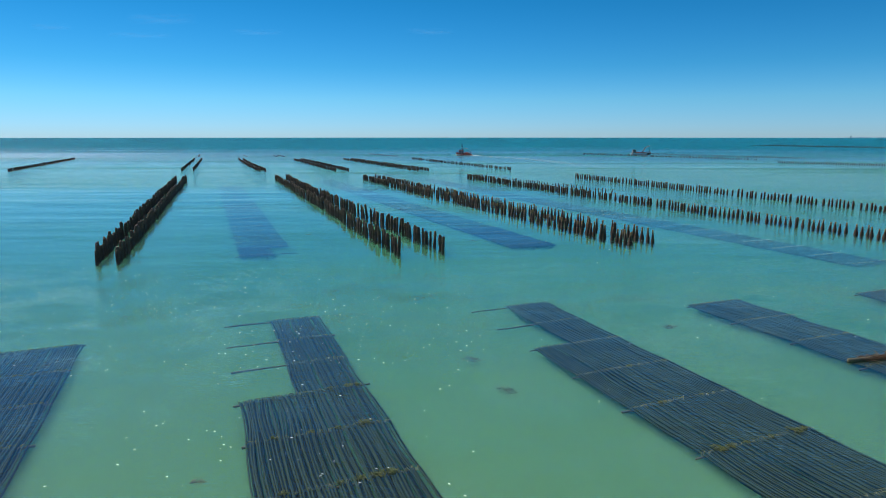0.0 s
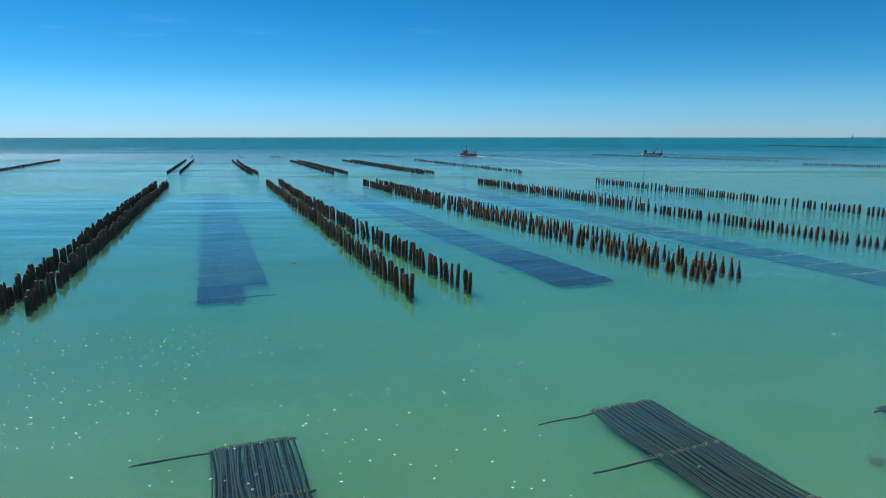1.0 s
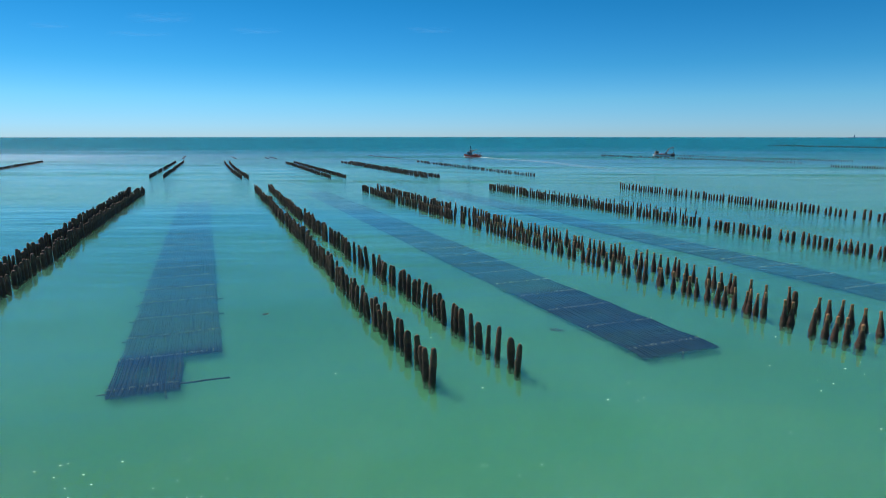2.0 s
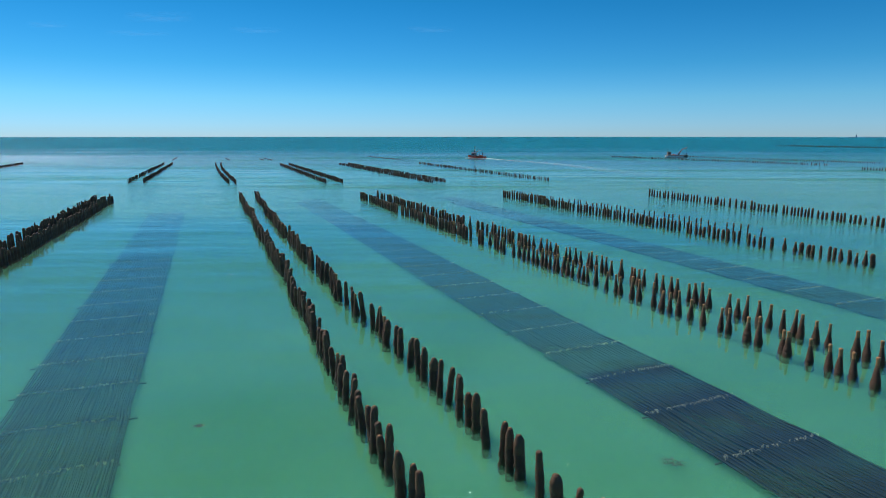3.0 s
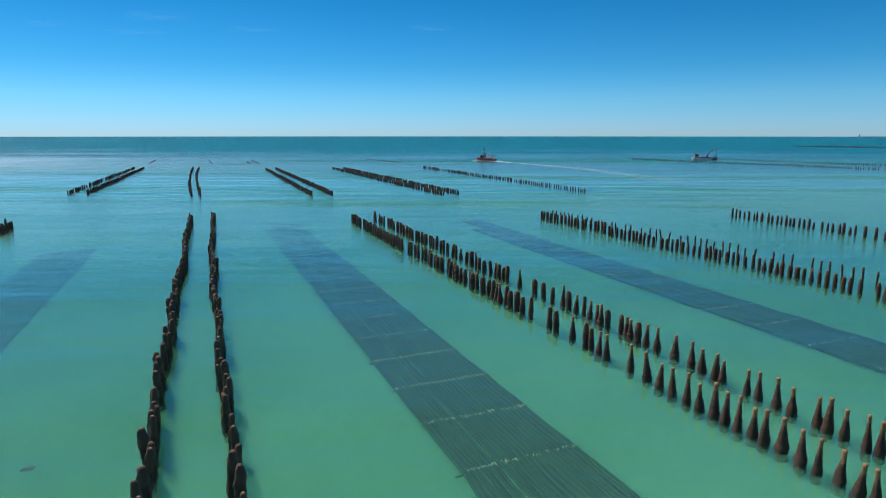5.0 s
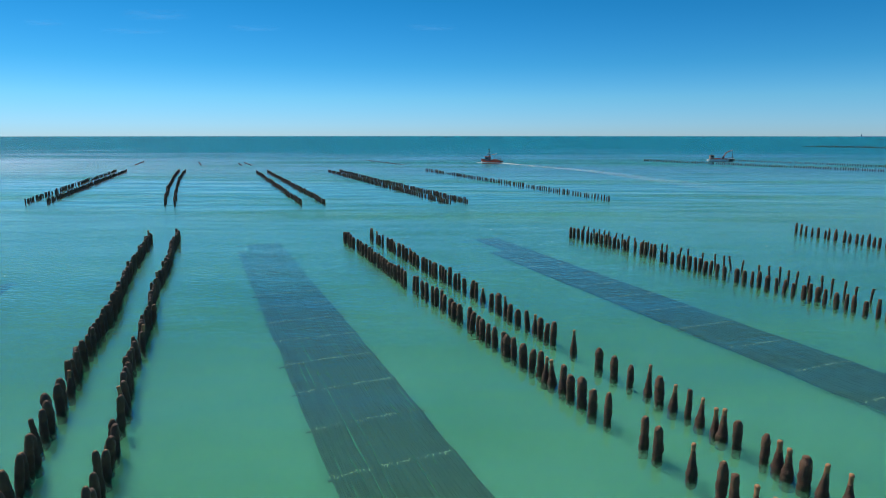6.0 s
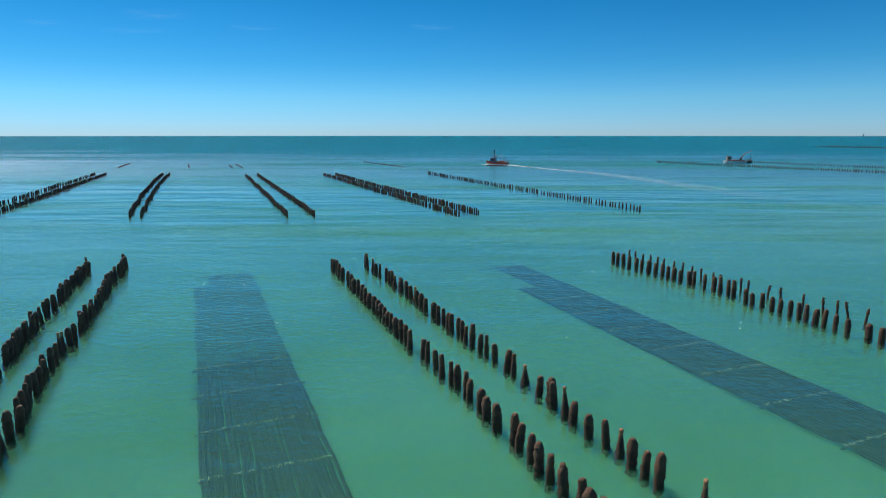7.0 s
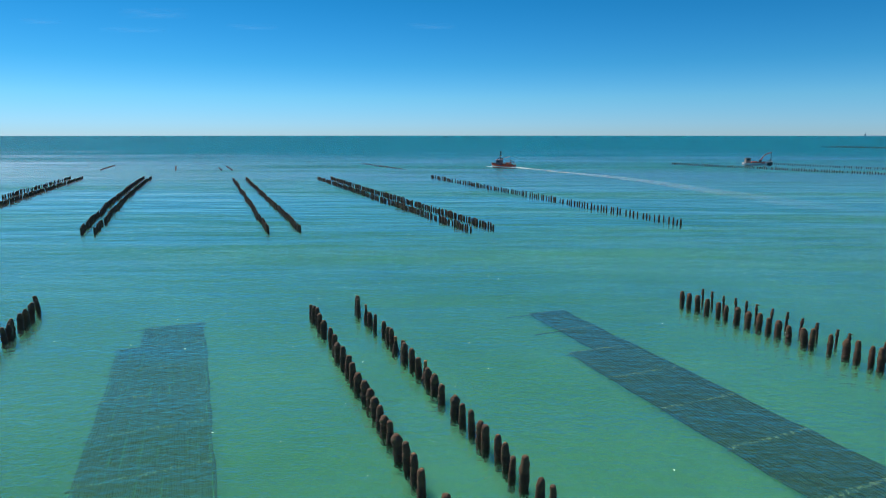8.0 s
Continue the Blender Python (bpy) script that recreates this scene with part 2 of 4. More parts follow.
M_SEA = sea_surface_material()
M_LAYER_HIGH = silt_layer_material(0.23, 1.1)
M_LAYER_MID = silt_layer_material(0.27, 1.1)
M_LAYER_LOW = silt_layer_material(0.96, 0.9)
M_BED = seabed_material()
M_MUSSEL = mussel_material()
M_TIP = timber_material("weathered_post_timber", (0.62, 0.32, 0.14), (0.20, 0.085, 0.035), 1.8)
M_BEAM = timber_material("wet_beam_timber", (0.30, 0.25, 0.15), (0.09, 0.075, 0.045))
M_SUNK_BEAM = timber_material("weedy_beam_timber", (0.13, 0.14, 0.09), (0.035, 0.045, 0.03))
M_ROPE = rope_material(light=(0.095, 0.130, 0.070), deep=(0.010, 0.020, 0.012))
# near-black copy of the rope colour: shade between the ropes, painted in
M_SHADE_ROPE = rope_material("shade_rope", (0.020, 0.032, 0.026), (0.003, 0.006, 0.006))
M_WASHED_ROPE = rope_material("washed_rope", (0.060, 0.085, 0.066), (0.006, 0.012, 0.011))
M_LASHING = rope_material("coir_lashing", (0.50, 0.46, 0.24), (0.15, 0.15, 0.06))
M_PALE_LASHING = rope_material("bleached_lashing", (0.66, 0.63, 0.42), (0.28, 0.27, 0.16))
M_WEED = weed_material()
M_RUST_WEED = weed_material("brown_weed", (0.05, 0.03, 0.015), (0.20, 0.10, 0.04))
M_FOAM = foam_material()
M_SLICK_FOAM = slick_foam_material()
# plain white that stands for the sun's sparkle on the ripples
M_GLINT = painted("glint_fleck", (0.90, 0.92, 0.92), 0.6, 0.0)
M_WHITE = painted("white_hull_paint", (0.74, 0.75, 0.74), 0.4, 0.35)
M_RED = painted("red_paint", (0.62, 0.085, 0.04), 0.5, 0.4)
M_TAN = painted("buff_paint", (0.30, 0.25, 0.20), 0.55, 0.6)
M_GREY = painted("grey_deck_paint", (0.16, 0.17, 0.18), 0.6, 0.5)
M_DARK = painted("dark_steel", (0.04, 0.045, 0.05), 0.5, 0.4)
M_ORANGE = painted("orange_gear", (0.50, 0.14, 0.04), 0.55, 0.5)
M_LAND = painted("distant_land", (0.13, 0.20, 0.27), 0.9, 0.0)
M_GLASS = glass_material()
M_CLOUD = cloud_material()


# ---- building helpers ----
def mesh_of(name, bm, material, smooth=False):
    me = bpy.data.meshes.new(name)
    bm.to_mesh(me)
    bm.free()
    me.materials.append(material)
    if smooth:
        me.shade_smooth()
    return me


def part(name, bm, material, parent, label="", smooth=False):
    ob = new(name, mesh_of(name, bm, material, smooth))
    ob.parent = parent
    if label:
        tagged(ob, label)
    return ob


def box(bm, x0, y0, z0, x1, y1, z1, bevel=0.0):
    made = bmesh.ops.create_cube(bm, size=1.0)["verts"]
    for v in made:
        v.co = Vector(((x0 + x1) / 2 + v.co.x * (x1 - x0), (y0 + y1) / 2 + v.co.y * (y1 - y0), (z0 + z1) / 2 + v.co.z * (z1 - z0)))
    if bevel:
        edges = {e for v in made for e in v.link_edges}
        bmesh.ops.bevel(bm, geom=list(edges), offset=bevel, segments=2, affect="EDGES")


def tube(bm, points, radius, sides=6, caps=True):
    """A tube along points; radius is a number or one for each point."""
    pts = [Vector(p) for p in points]
    rings = []
    for i, p in enumerate(pts):
        d = (pts[min(i + 1, len(pts) - 1)] - pts[max(i - 1, 0)]).normalized()
        side = d.cross(Vector((0, 0, 1)))
        side = side.normalized() if side.length > 1e-3 else Vector((1, 0, 0))
        up = side.cross(d)
        r = radius[i] if isinstance(radius, (list, tuple)) else radius
        rings.append([bm.verts.new(p + r * (math.cos(a) * side + math.sin(a) * up)) for a in (2 * math.pi * k / sides for k in range(sides))])
    for a, b in zip(rings, rings[1:]):
        for k in range(sides):
            bm.faces.new((a[k], a[(k + 1) % sides], b[(k + 1) % sides], b[k]))
    if caps:
        bm.faces.new(rings[0][::-1])
        bm.faces.new(rings[-1])


def lathe(bm, profile, sides, wobble=0.0, seed=0.0, freq=4.0, at=(0, 0)):
    """Rings of (z, radius), roughened by wobble."""
    rings = []
    for z, r in profile:
        ring = []
        for k in range(sides):
            a = 2 * math.pi * k / sides
            q = Vector((math.cos(a) * freq * 0.25 + seed, math.sin(a) * freq * 0.25 - seed, z * freq))
            rr = r * (1 + wobble * noise.noise(q) + 0.5 * wobble * noise.noise(q * 2.7))
            ring.append(bm.verts.new((at[0] + rr * math.cos(a), at[1] + rr * math.sin(a), z + 0.3 * wobble * r * noise.noise(q * 1.7))))
        rings.append(ring)
    for a, b in zip(rings, rings[1:]):
        for k in range(sides):
            bm.faces.new((a[k], a[(k + 1) % sides], b[(k + 1) % sides], b[k]))
    bm.faces.new(rings[-1])
    bm.faces.new(rings[0][::-1])


# ---- sea and seabed ----
def disk(name, z, radius, material, label, category):
    bm = bmesh.new()
    ring = [bm.verts.new((-5 + radius * math.cos(2 * math.pi * k / 96), 55 + radius * math.sin(2 * math.pi * k / 96), z)) for k in range(96)]
    bm.faces.new(ring)
    return tagged(new(name, mesh_of(name, bm, material)), label, category, kind="structure")


disk("water", 0.0, 4930, M_SEA, "calm green-blue sea surface with small wind ripples", "sea water")
disk("water_layer_upper", -0.22, 4920, M_LAYER_HIGH, "silty green water just below the surface", "sea water")
disk("water_layer_middle", -0.38, 4920, M_LAYER_MID, "cloudy green water below the surface", "sea water")
disk("water_layer_lower", -0.56, 4920, M_LAYER_LOW, "deeper silty green water above the seabed", "sea water")
disk("ground", -1.3, 4920, M_BED, "silty sand seabed under the shallow water", "seabed")

# ---- mussel posts ----
BULLET, BOTTLE = "bullet", "bottle"
MOULDS = 10


def post_profile(shape, height, girth, rng):
    """Rings of the mussel crust, from below the water to just under the tip."""
    rings, n = [], 19
    club = rng.choice((0.0, 0.04, 0.20))
    for i in range(n + 1):
        z = -0.55 + (height + 0.55) * i / n
        above = min(1.0, max(0.0, z / height))
        if shape == BOTTLE:
            # a wide skirt of mussels that thins into a neck
            r = girth * (0.40 + 0.62 * (1.0 - above) ** 1.25) + 0.009 * (i % 2)
        else:
            # a blunt taper, on some posts swollen to a club below the round top
            r = girth * (1.05 - 0.24 * above - 0.15 * above ** 6 + club * math.sin(math.pi * above ** 1.5) + 0.05 * math.sin(9.0 * above + 40 * girth)) + 0.008 * (i % 2)
        rings.append((z, r * rng.uniform(0.94, 1.06)))
    z, r = rings[-1]
    return rings + [(z + 0.05, r * 0.84), (z + 0.09, r * 0.50)]


def post_mould(shape, k):
    """The timber, bare at its tip, and the mussel crust of a post."""
    seed = 31 + k + 50 * len(shape)
    rng = random.Random(seed)
    height = rng.uniform(0.88, 1.15) if shape == BOTTLE else rng.uniform(1.04, 1.32)
    girth = rng.uniform(0.168, 0.204) if shape == BOTTLE else rng.uniform(0.124, 0.164)
    tip = rng.uniform(0.16, 0.28) if shape == BOTTLE else rng.uniform(0.02, 0.10)
    crust_top = height - (rng.uniform(0.04, 0.22) if shape == BOTTLE else 0.0)
    r = 0.078 if shape == BOTTLE else 0.056
    lean = rng.uniform(0.70, 1.0)
    bm = bmesh.new()
    lathe(bm, [(-1.32, r), (0.0, r), (height - 0.05, r * 0.95), (height + tip * 0.45, r * 0.90), (height + tip * 0.62, r * 1.08), (height + tip, r * lean)], 9, 0.18, seed * 3.1, 5.0)
    timber = mesh_of("mussel_post", bm, M_TIP, True)
    bm = bmesh.new()
    lathe(bm, post_profile(shape, crust_top, girth, rng), 12, 0.20 if shape == BOTTLE else 0.30, seed * 7.7, 6.5)
    return timber, mesh_of("mussel_crust", bm, M_MUSSEL, True)


POST_MOULDS = {(shape, k): post_mould(shape, k) for shape in (BULLET, BOTTLE) for k in range(MOULDS)}


def mussel_post(m, shape, k, group):
    timber, crust = POST_MOULDS[shape, k]
    post = new("mussel_post", timber)
    post.matrix_basis = m
    cover = new("mussel_crust", crust)
    cover.parent = post
    tagged(cover, "dark brown-black crust of mussels")
    form = "slender round-topped" if shape == BULLET else "bottle-shaped"
    return tagged(post, form + " timber mussel post crusted with dark mussels in the sea", "post", group)


def joined_posts(placed, label):
    """Posts of a stretch that is seen only as a whole, in one mesh."""
    verts, faces, slots = [], [], []
    for m, shape, k in placed:
        for slot, me in enumerate(POST_MOULDS[shape, k]):
            base = len(verts)
            verts += [m @ v.co for v in me.vertices]
            faces += [tuple(base + i for i in p.vertices) for p in me.polygons]
            slots += [slot] * len(me.polygons)
    me = bpy.data.meshes.new("mussel_post_row")
    me.from_pydata(verts, [], faces)
    me.materials.append(M_TIP)
    me.materials.append(M_MUSSEL)
    me.polygons.foreach_set("material_index", slots)
    me.shade_smooth()
    return tagged(new("mussel_post_row", me), label, "post row", "rows of mussel posts", "stuff")


def row_places(near, far, seed, bow=0.0, pitch=0.82, wander=0.12, gaps=0.08, known=()):
    """Places of the posts of a row from its near to its far end: driven by hand, so unevenly spaced and not quite in line.
    known: metres along the row of the posts that are told apart; past them the spacing goes on alike."""
    rng = random.Random(seed)
    a, b = Vector((*near, 0)), Vector((*far, 0))
    along = (b - a).normalized()
    side = Vector((along.y, -along.x, 0))
    total = (b - a).length
    steps = list(known)
    s = steps[-1] if steps else 0.0
    if not steps:
        steps.append(0.0)
    while True:
        s += pitch * (rng.uniform(0.7, 1.15) if rng.random() > gaps else rng.uniform(1.4, 2.0))
        if s > total:
            break
        steps.append(s)
    out = []
    for s in steps:
        k = s / total
        off = bow * 4 * k * (1 - k) + wander * 1.8 * noise.noise(Vector((s * 0.12, seed * 5.3, 0))) + rng.gauss(0, wander * 0.45)
        out.append((a + along * s + side * off, s))
    return out


def post_row(near, far, seed, bottle_at, group, single=(0, 200), bow=0.0, pitch=0.82, known=(), sink=(-0.12, 0.08), tall=lambda s: 1.0, stout=1.0, wander=0.12, lean=2.0):
    """A row of posts: those between the two metres of single stand as things of their own, the rest as one joined stretch."""
    rng = random.Random(seed + 900)
    rest = []
    for p, s in row_places(near, far, seed, bow, pitch, wander, known=known):
        shape = BOTTLE if rng.random() < bottle_at(s) else BULLET
        m = pose(p.x, p.y, rng.uniform(*sink), rng.gauss(0, lean), rng.gauss(0, lean), rng.uniform(0, 360)) @ Matrix.Diagonal((stout * rng.uniform(0.88, 1.14), stout * rng.uniform(0.88, 1.14), tall(s) * rng.uniform(0.92, 1.06), 1))
        k = rng.randrange(MOULDS)
        if single[0] <= s <= single[1]:
            mussel_post(m, shape, k, group)
        else:
            rest.append((m, shape, k))
    if rest:
        joined_posts(rest, "stretch of a row of dark mussel-crusted timber posts in the sea")


def far_row(near, far, seed, label, height=1.22, girth=0.15, bow=0.0, pitch=0.82, bottle=0.3, gaps=0.08, sides=8):
    """A row too far off to tell its posts well: one mesh of simpler posts."""
    rng = random.Random(seed + 500)
    bm = bmesh.new()
    for i, (p, k) in enumerate(row_places(near, far, seed, bow, pitch, 0.13, gaps)):
        h = height * rng.uniform(0.66, 1.18)
        g = girth * rng.uniform(0.8, 1.15)
        t = 0.45 if rng.random() < bottle else 0.8
        lathe(bm, [(-0.4, g * 1.05), (0.0, g * 1.05), (h * 0.3, g), (h * 0.65, g * (0.55 + 0.45 * t)), (h * 0.9, g * t), (h, g * t * 0.55)], sides, 0.25, seed + i * 1.37, 5.0, (p.x, p.y))
    return tagged(new("mussel_post_row", mesh_of("mussel_post_row", bm, M_MUSSEL, True)), label, "post row", "rows of mussel posts", "stuff")


few = lambda s: 0.04
near_tall = lambda s: 0.88 + 0.14 * max(0.0, 1 - s / 45) - 0.14 * min(1.0, max(0.0, (s - 50) / 40))
middle_tall = lambda s: 1.08 - 0.30 * min(1.0, max(0.0, (s - 35) / 60))
right_row = lambda s: 0.97 if s < 42 else max(0.04, 0.97 - (s - 42) * 0.05)

MIDDLE_NEAR = [0.0, 0.6, 1.2, 2.6, 3.3, 4.7, 5.4, 5.8, 6.4, 7.5, 7.9, 8.5, 9.1, 9.5, 10.6, 11.2, 12.1, 12.7]
MIDDLE_FAR = [0.0, 0.9, 1.9, 2.9, 3.8, 4.8, 6.0, 6.5, 7.0, 8.2, 9.4, 9.9, 10.6, 11.2, 12.0, 12.8, 13.6, 14.7, 15.5, 16.5, 17.9, 18.7, 19.7, 20.4, 21.3, 22.2, 22.9, 24.3, 25.5, 26.4, 27.0, 28.1, 29.5, 30.3, 31.1, 32.2, 33.3, 34.9, 35.7, 36.7, 37.9]
SECOND_NEAR = [0.0, 0.7, 1.3, 1.8, 2.5, 3.9, 4.2, 5.8, 6.3, 6.8, 7.1, 7.9, 8.7, 9.3, 10.0, 11.1, 11.7, 12.2, 13.1, 14.3, 14.7, 16.0, 16.7, 18.0, 18.6, 19.7, 20.9, 21.8, 22.6, 23.2, 24.0, 25.5, 26.1, 27.3, 27.8, 28.9, 30.3, 31.3, 31.8, 32.5, 33.2, 33.8, 34.7, 35.3, 35.9, 36.5, 37.1, 37.7, 38.4, 39.1, 40.0, 40.8, 41.7, 43.0, 44.7, 45.4, 46.2, 46.7]
SECOND_NEAR_ON = [48.0, 49.5, 50.3, 52.4, 53.3, 54.2, 54.9, 55.7, 56.5, 57.1, 57.8, 58.5, 59.2, 60.2, 60.8, 61.4, 62.4, 63.1, 63.8, 64.5, 65.4, 65.9, 67.2, 68.2, 68.9, 70.1, 70.6, 71.6, 72.1, 73.0, 74.1, 75.1, 75.8, 77.3, 78.3, 79.0, 79.9, 81.2, 81.9, 82.7, 83.6, 84.5, 85.3, 86.5, 87.5, 88.6, 89.7, 90.8, 92.0, 93.3, 95.1, 96.2]
SECOND_FAR = [0.0, 0.7, 1.6, 2.3, 3.0, 3.6, 4.3, 5.8, 6.2, 7.9, 9.2, 10.5, 10.9, 11.5, 12.3, 12.8, 14.3, 15.0, 15.9, 16.3, 17.0, 17.9, 18.6, 19.5, 20.1, 20.8, 22.3, 23.0, 23.5, 24.1, 25.1, 25.6, 26.4, 27.2, 28.5, 29.1, 29.6, 29.9, 31.1, 31.3, 32.4, 33.1, 33.5, 34.4, 35.0, 35.5, 36.6, 37.3, 38.2, 38.8, 40.2, 40.7, 41.5, 42.2, 43.5, 44.7]
SECOND_FAR_ON = [45.5, 46.1, 46.7, 47.2, 47.8, 48.9, 49.6, 50.0, 50.8, 51.5, 52.3, 53.1, 53.9, 55.0, 56.1, 57.3, 59.5, 61.4, 62.1, 62.8, 63.6, 64.3, 65.2, 66.4, 67.1, 68.0, 68.5, 69.3, 70.6, 71.8, 72.4, 73.8, 74.7, 75.5, 76.4, 77.0, 77.7, 78.4, 79.2, 79.7, 80.6, 81.4, 82.3, 83.8, 84.9, 85.6, 86.4, 87.1, 88.1, 89.2, 89.8, 90.8, 91.6, 92.4, 93.5, 94.8, 96.0, 97.0]
THIRD = [38.0, 38.5, 39.2, 39.8, 40.7, 41.7, 42.2, 43.1, 43.9, 44.5, 45.2, 46.0, 46.8, 47.6, 48.2, 49.1, 50.0, 50.7]

post_row((-3.9, 52.5), (-40.7, 149.0), 21, few, "posts of the middle double row", (0, 52), pitch=0.76, known=MIDDLE_NEAR, tall=middle_tall, stout=0.98, wander=0.16, lean=4.0)
post_row((0.0, 53.8), (-38.6, 151.2), 22, few, "posts of the middle double row", (0, 56), bow=-0.9, pitch=0.82, known=MIDDLE_FAR, tall=middle_tall, stout=0.98, wander=0.16, lean=4.0)
post_row((17.7, 57.1), (-19.5, 149.2), 31, right_row, "posts of the second double row", (18, 90), known=SECOND_NEAR + SECOND_NEAR_ON, tall=near_tall, stout=1.06)
post_row((20.2, 58.2), (-16.9, 150.9), 32, right_row, "posts of the second double row", (18, 90), bow=0.4, known=SECOND_FAR + SECOND_FAR_ON, tall=near_tall, stout=1.06)
post_row((27.9, 105.6), (5.8, 152.7), 41, lambda s: 0.0, "posts of the third row", known=THIRD, sink=(-0.05, 0.08), tall=lambda s: 0.72, stout=1.02)
post_row((44.5, 60.0), (11.5, 138.8), 42, lambda s: max(0.0, 0.9 - s * 0.012), "posts of the third row", (500, 501), pitch=0.70, tall=lambda s: 0.76 - 0.001 * s)



def knobbed_stake_mould(k):
    """A thin stake with a swollen, crooked head."""
    rng = random.Random(700 + k)
    bm = bmesh.new()
    h = rng.uniform(0.84, 1.04)
    lathe(bm, [(-1.3, 0.07), (0.0, 0.075), (0.25 * h, 0.085), (0.45 * h, 0.058), (0.6 * h, 0.105), (0.74 * h, 0.095), (0.84 * h, 0.052), (0.92 * h, 0.09), (h, 0.035)], 9, 0.22, k * 4.3, 5.0)
    tube(bm, [(0.0, 0.0, 0.9 * h), (0.09, 0.02, 0.93 * h), (0.17, 0.03, 0.90 * h)], [0.05, 0.035, 0.012], 6)
    return mesh_of("stake", bm, M_MUSSEL, True)


STAKES = [knobbed_stake_mould(k) for k in range(6)]
stake_rng = random.Random(77)
for p, s in row_places((29.4, 106.2), (7.4, 153.0), 43, pitch=0.95, gaps=0.12):
    stake = new("stake", stake_rng.choice(STAKES))
    stake.matrix_basis = pose(p.x, p.y, stake_rng.uniform(-0.1, 0.05), stake_rng.gauss(0, 3), stake_rng.gauss(0, 3), stake_rng.gauss(0, 25))
    tagged(stake, "thin dark timber stake with a knobbed head in the sea", "stake", "stakes behind the third row")

TALL = "long straight row of dark mussel-crusted timber posts standing in the sea"
far_row((-28.2, 48.8), (-60.8, 139.5), 11, TALL, bottle=0.1, pitch=0.68, girth=0.165, sides=10)
far_row((-26.6, 49.0), (-59.8, 142.3), 12, TALL, bottle=0.1, pitch=0.68, girth=0.165, sides=10)
far_row((70.0, 60.0), (33.3, 155.0), 51, TALL, bottle=0.6, height=0.86, pitch=0.70, girth=0.16)
far_row((-79.0, 185.5), (-110.8, 275.0), 61, TALL, height=0.70, girth=0.12, pitch=1.0, gaps=0.25)
far_row((-75.6, 186.0), (-108.0, 276.0), 62, TALL, height=0.66, girth=0.132, pitch=0.64)
far_row((-54.6, 183.5), (-91.3, 275.5), 63, TALL, bow=-0.75, height=0.66, girth=0.132, pitch=0.64)
far_row((-52.8, 183.2), (-89.5, 275.8), 64, TALL, bow=-0.75, height=0.66, girth=0.132, pitch=0.64)
far_row((-32.2, 184.6), (-65.0, 269.0), 65, TALL, height=0.66, girth=0.132, pitch=0.64)
far_row((-28.4, 185.2), (-62.5, 271.5), 66, TALL, height=0.66, girth=0.132, pitch=0.64)
far_row((-7.3, 185.3), (-44.4, 275.0), 67, TALL, height=0.66, girth=0.132, pitch=0.64)
far_row((-4.5, 186.9), (-41.0, 275.0), 68, TALL, height=0.66, girth=0.132, pitch=0.64)
far_row((21.0, 191.0), (-14.1, 280.0), 69, TALL, height=0.72, girth=0.125, pitch=0.85, gaps=0.15, bottle=0.7)
far_row((-129.0, 182.0), (-165.0, 276.0), 60, TALL, height=0.66, girth=0.132, pitch=0.64)
far_row((136.0, 267.0), (80.7, 357.0), 71, TALL, pitch=0.85, girth=0.17, height=0.65)
far_row((165.0, 281.0), (118.0, 362.0), 72, TALL, pitch=0.9, girth=0.16, height=0.5)
far_row((172.0, 198.0), (130.6, 240.0), 73, TALL, pitch=0.8, girth=0.17, height=0.65)
LOW = "row of short post tops barely showing above the water"
far_row((-125.0, 315.0), (-136.0, 345.0), 81, LOW, height=0.2)
far_row((-99.8, 315.0), (-111.0, 341.0), 82, LOW, height=0.16, gaps=0.3)
far_row((-84.5, 315.0), (-90.5, 329.0), 83, LOW, height=0.16, gaps=0.2)
far_row((-81.1, 315.0), (-92.0, 341.0), 84, LOW, height=0.16, gaps=0.3)
far_row((-23.4, 318.7), (-44.3, 364.0), 85, LOW, height=0.12, gaps=0.25)
for i in range(3):
    far_row((392 + 9 * i, 540 + 9 * i), (345 + 15 * i, 690 + 12 * i), 91 + i, "distant field of mussel posts far out at sea", height=0.55, pitch=1.8, girth=0.3, sides=6)


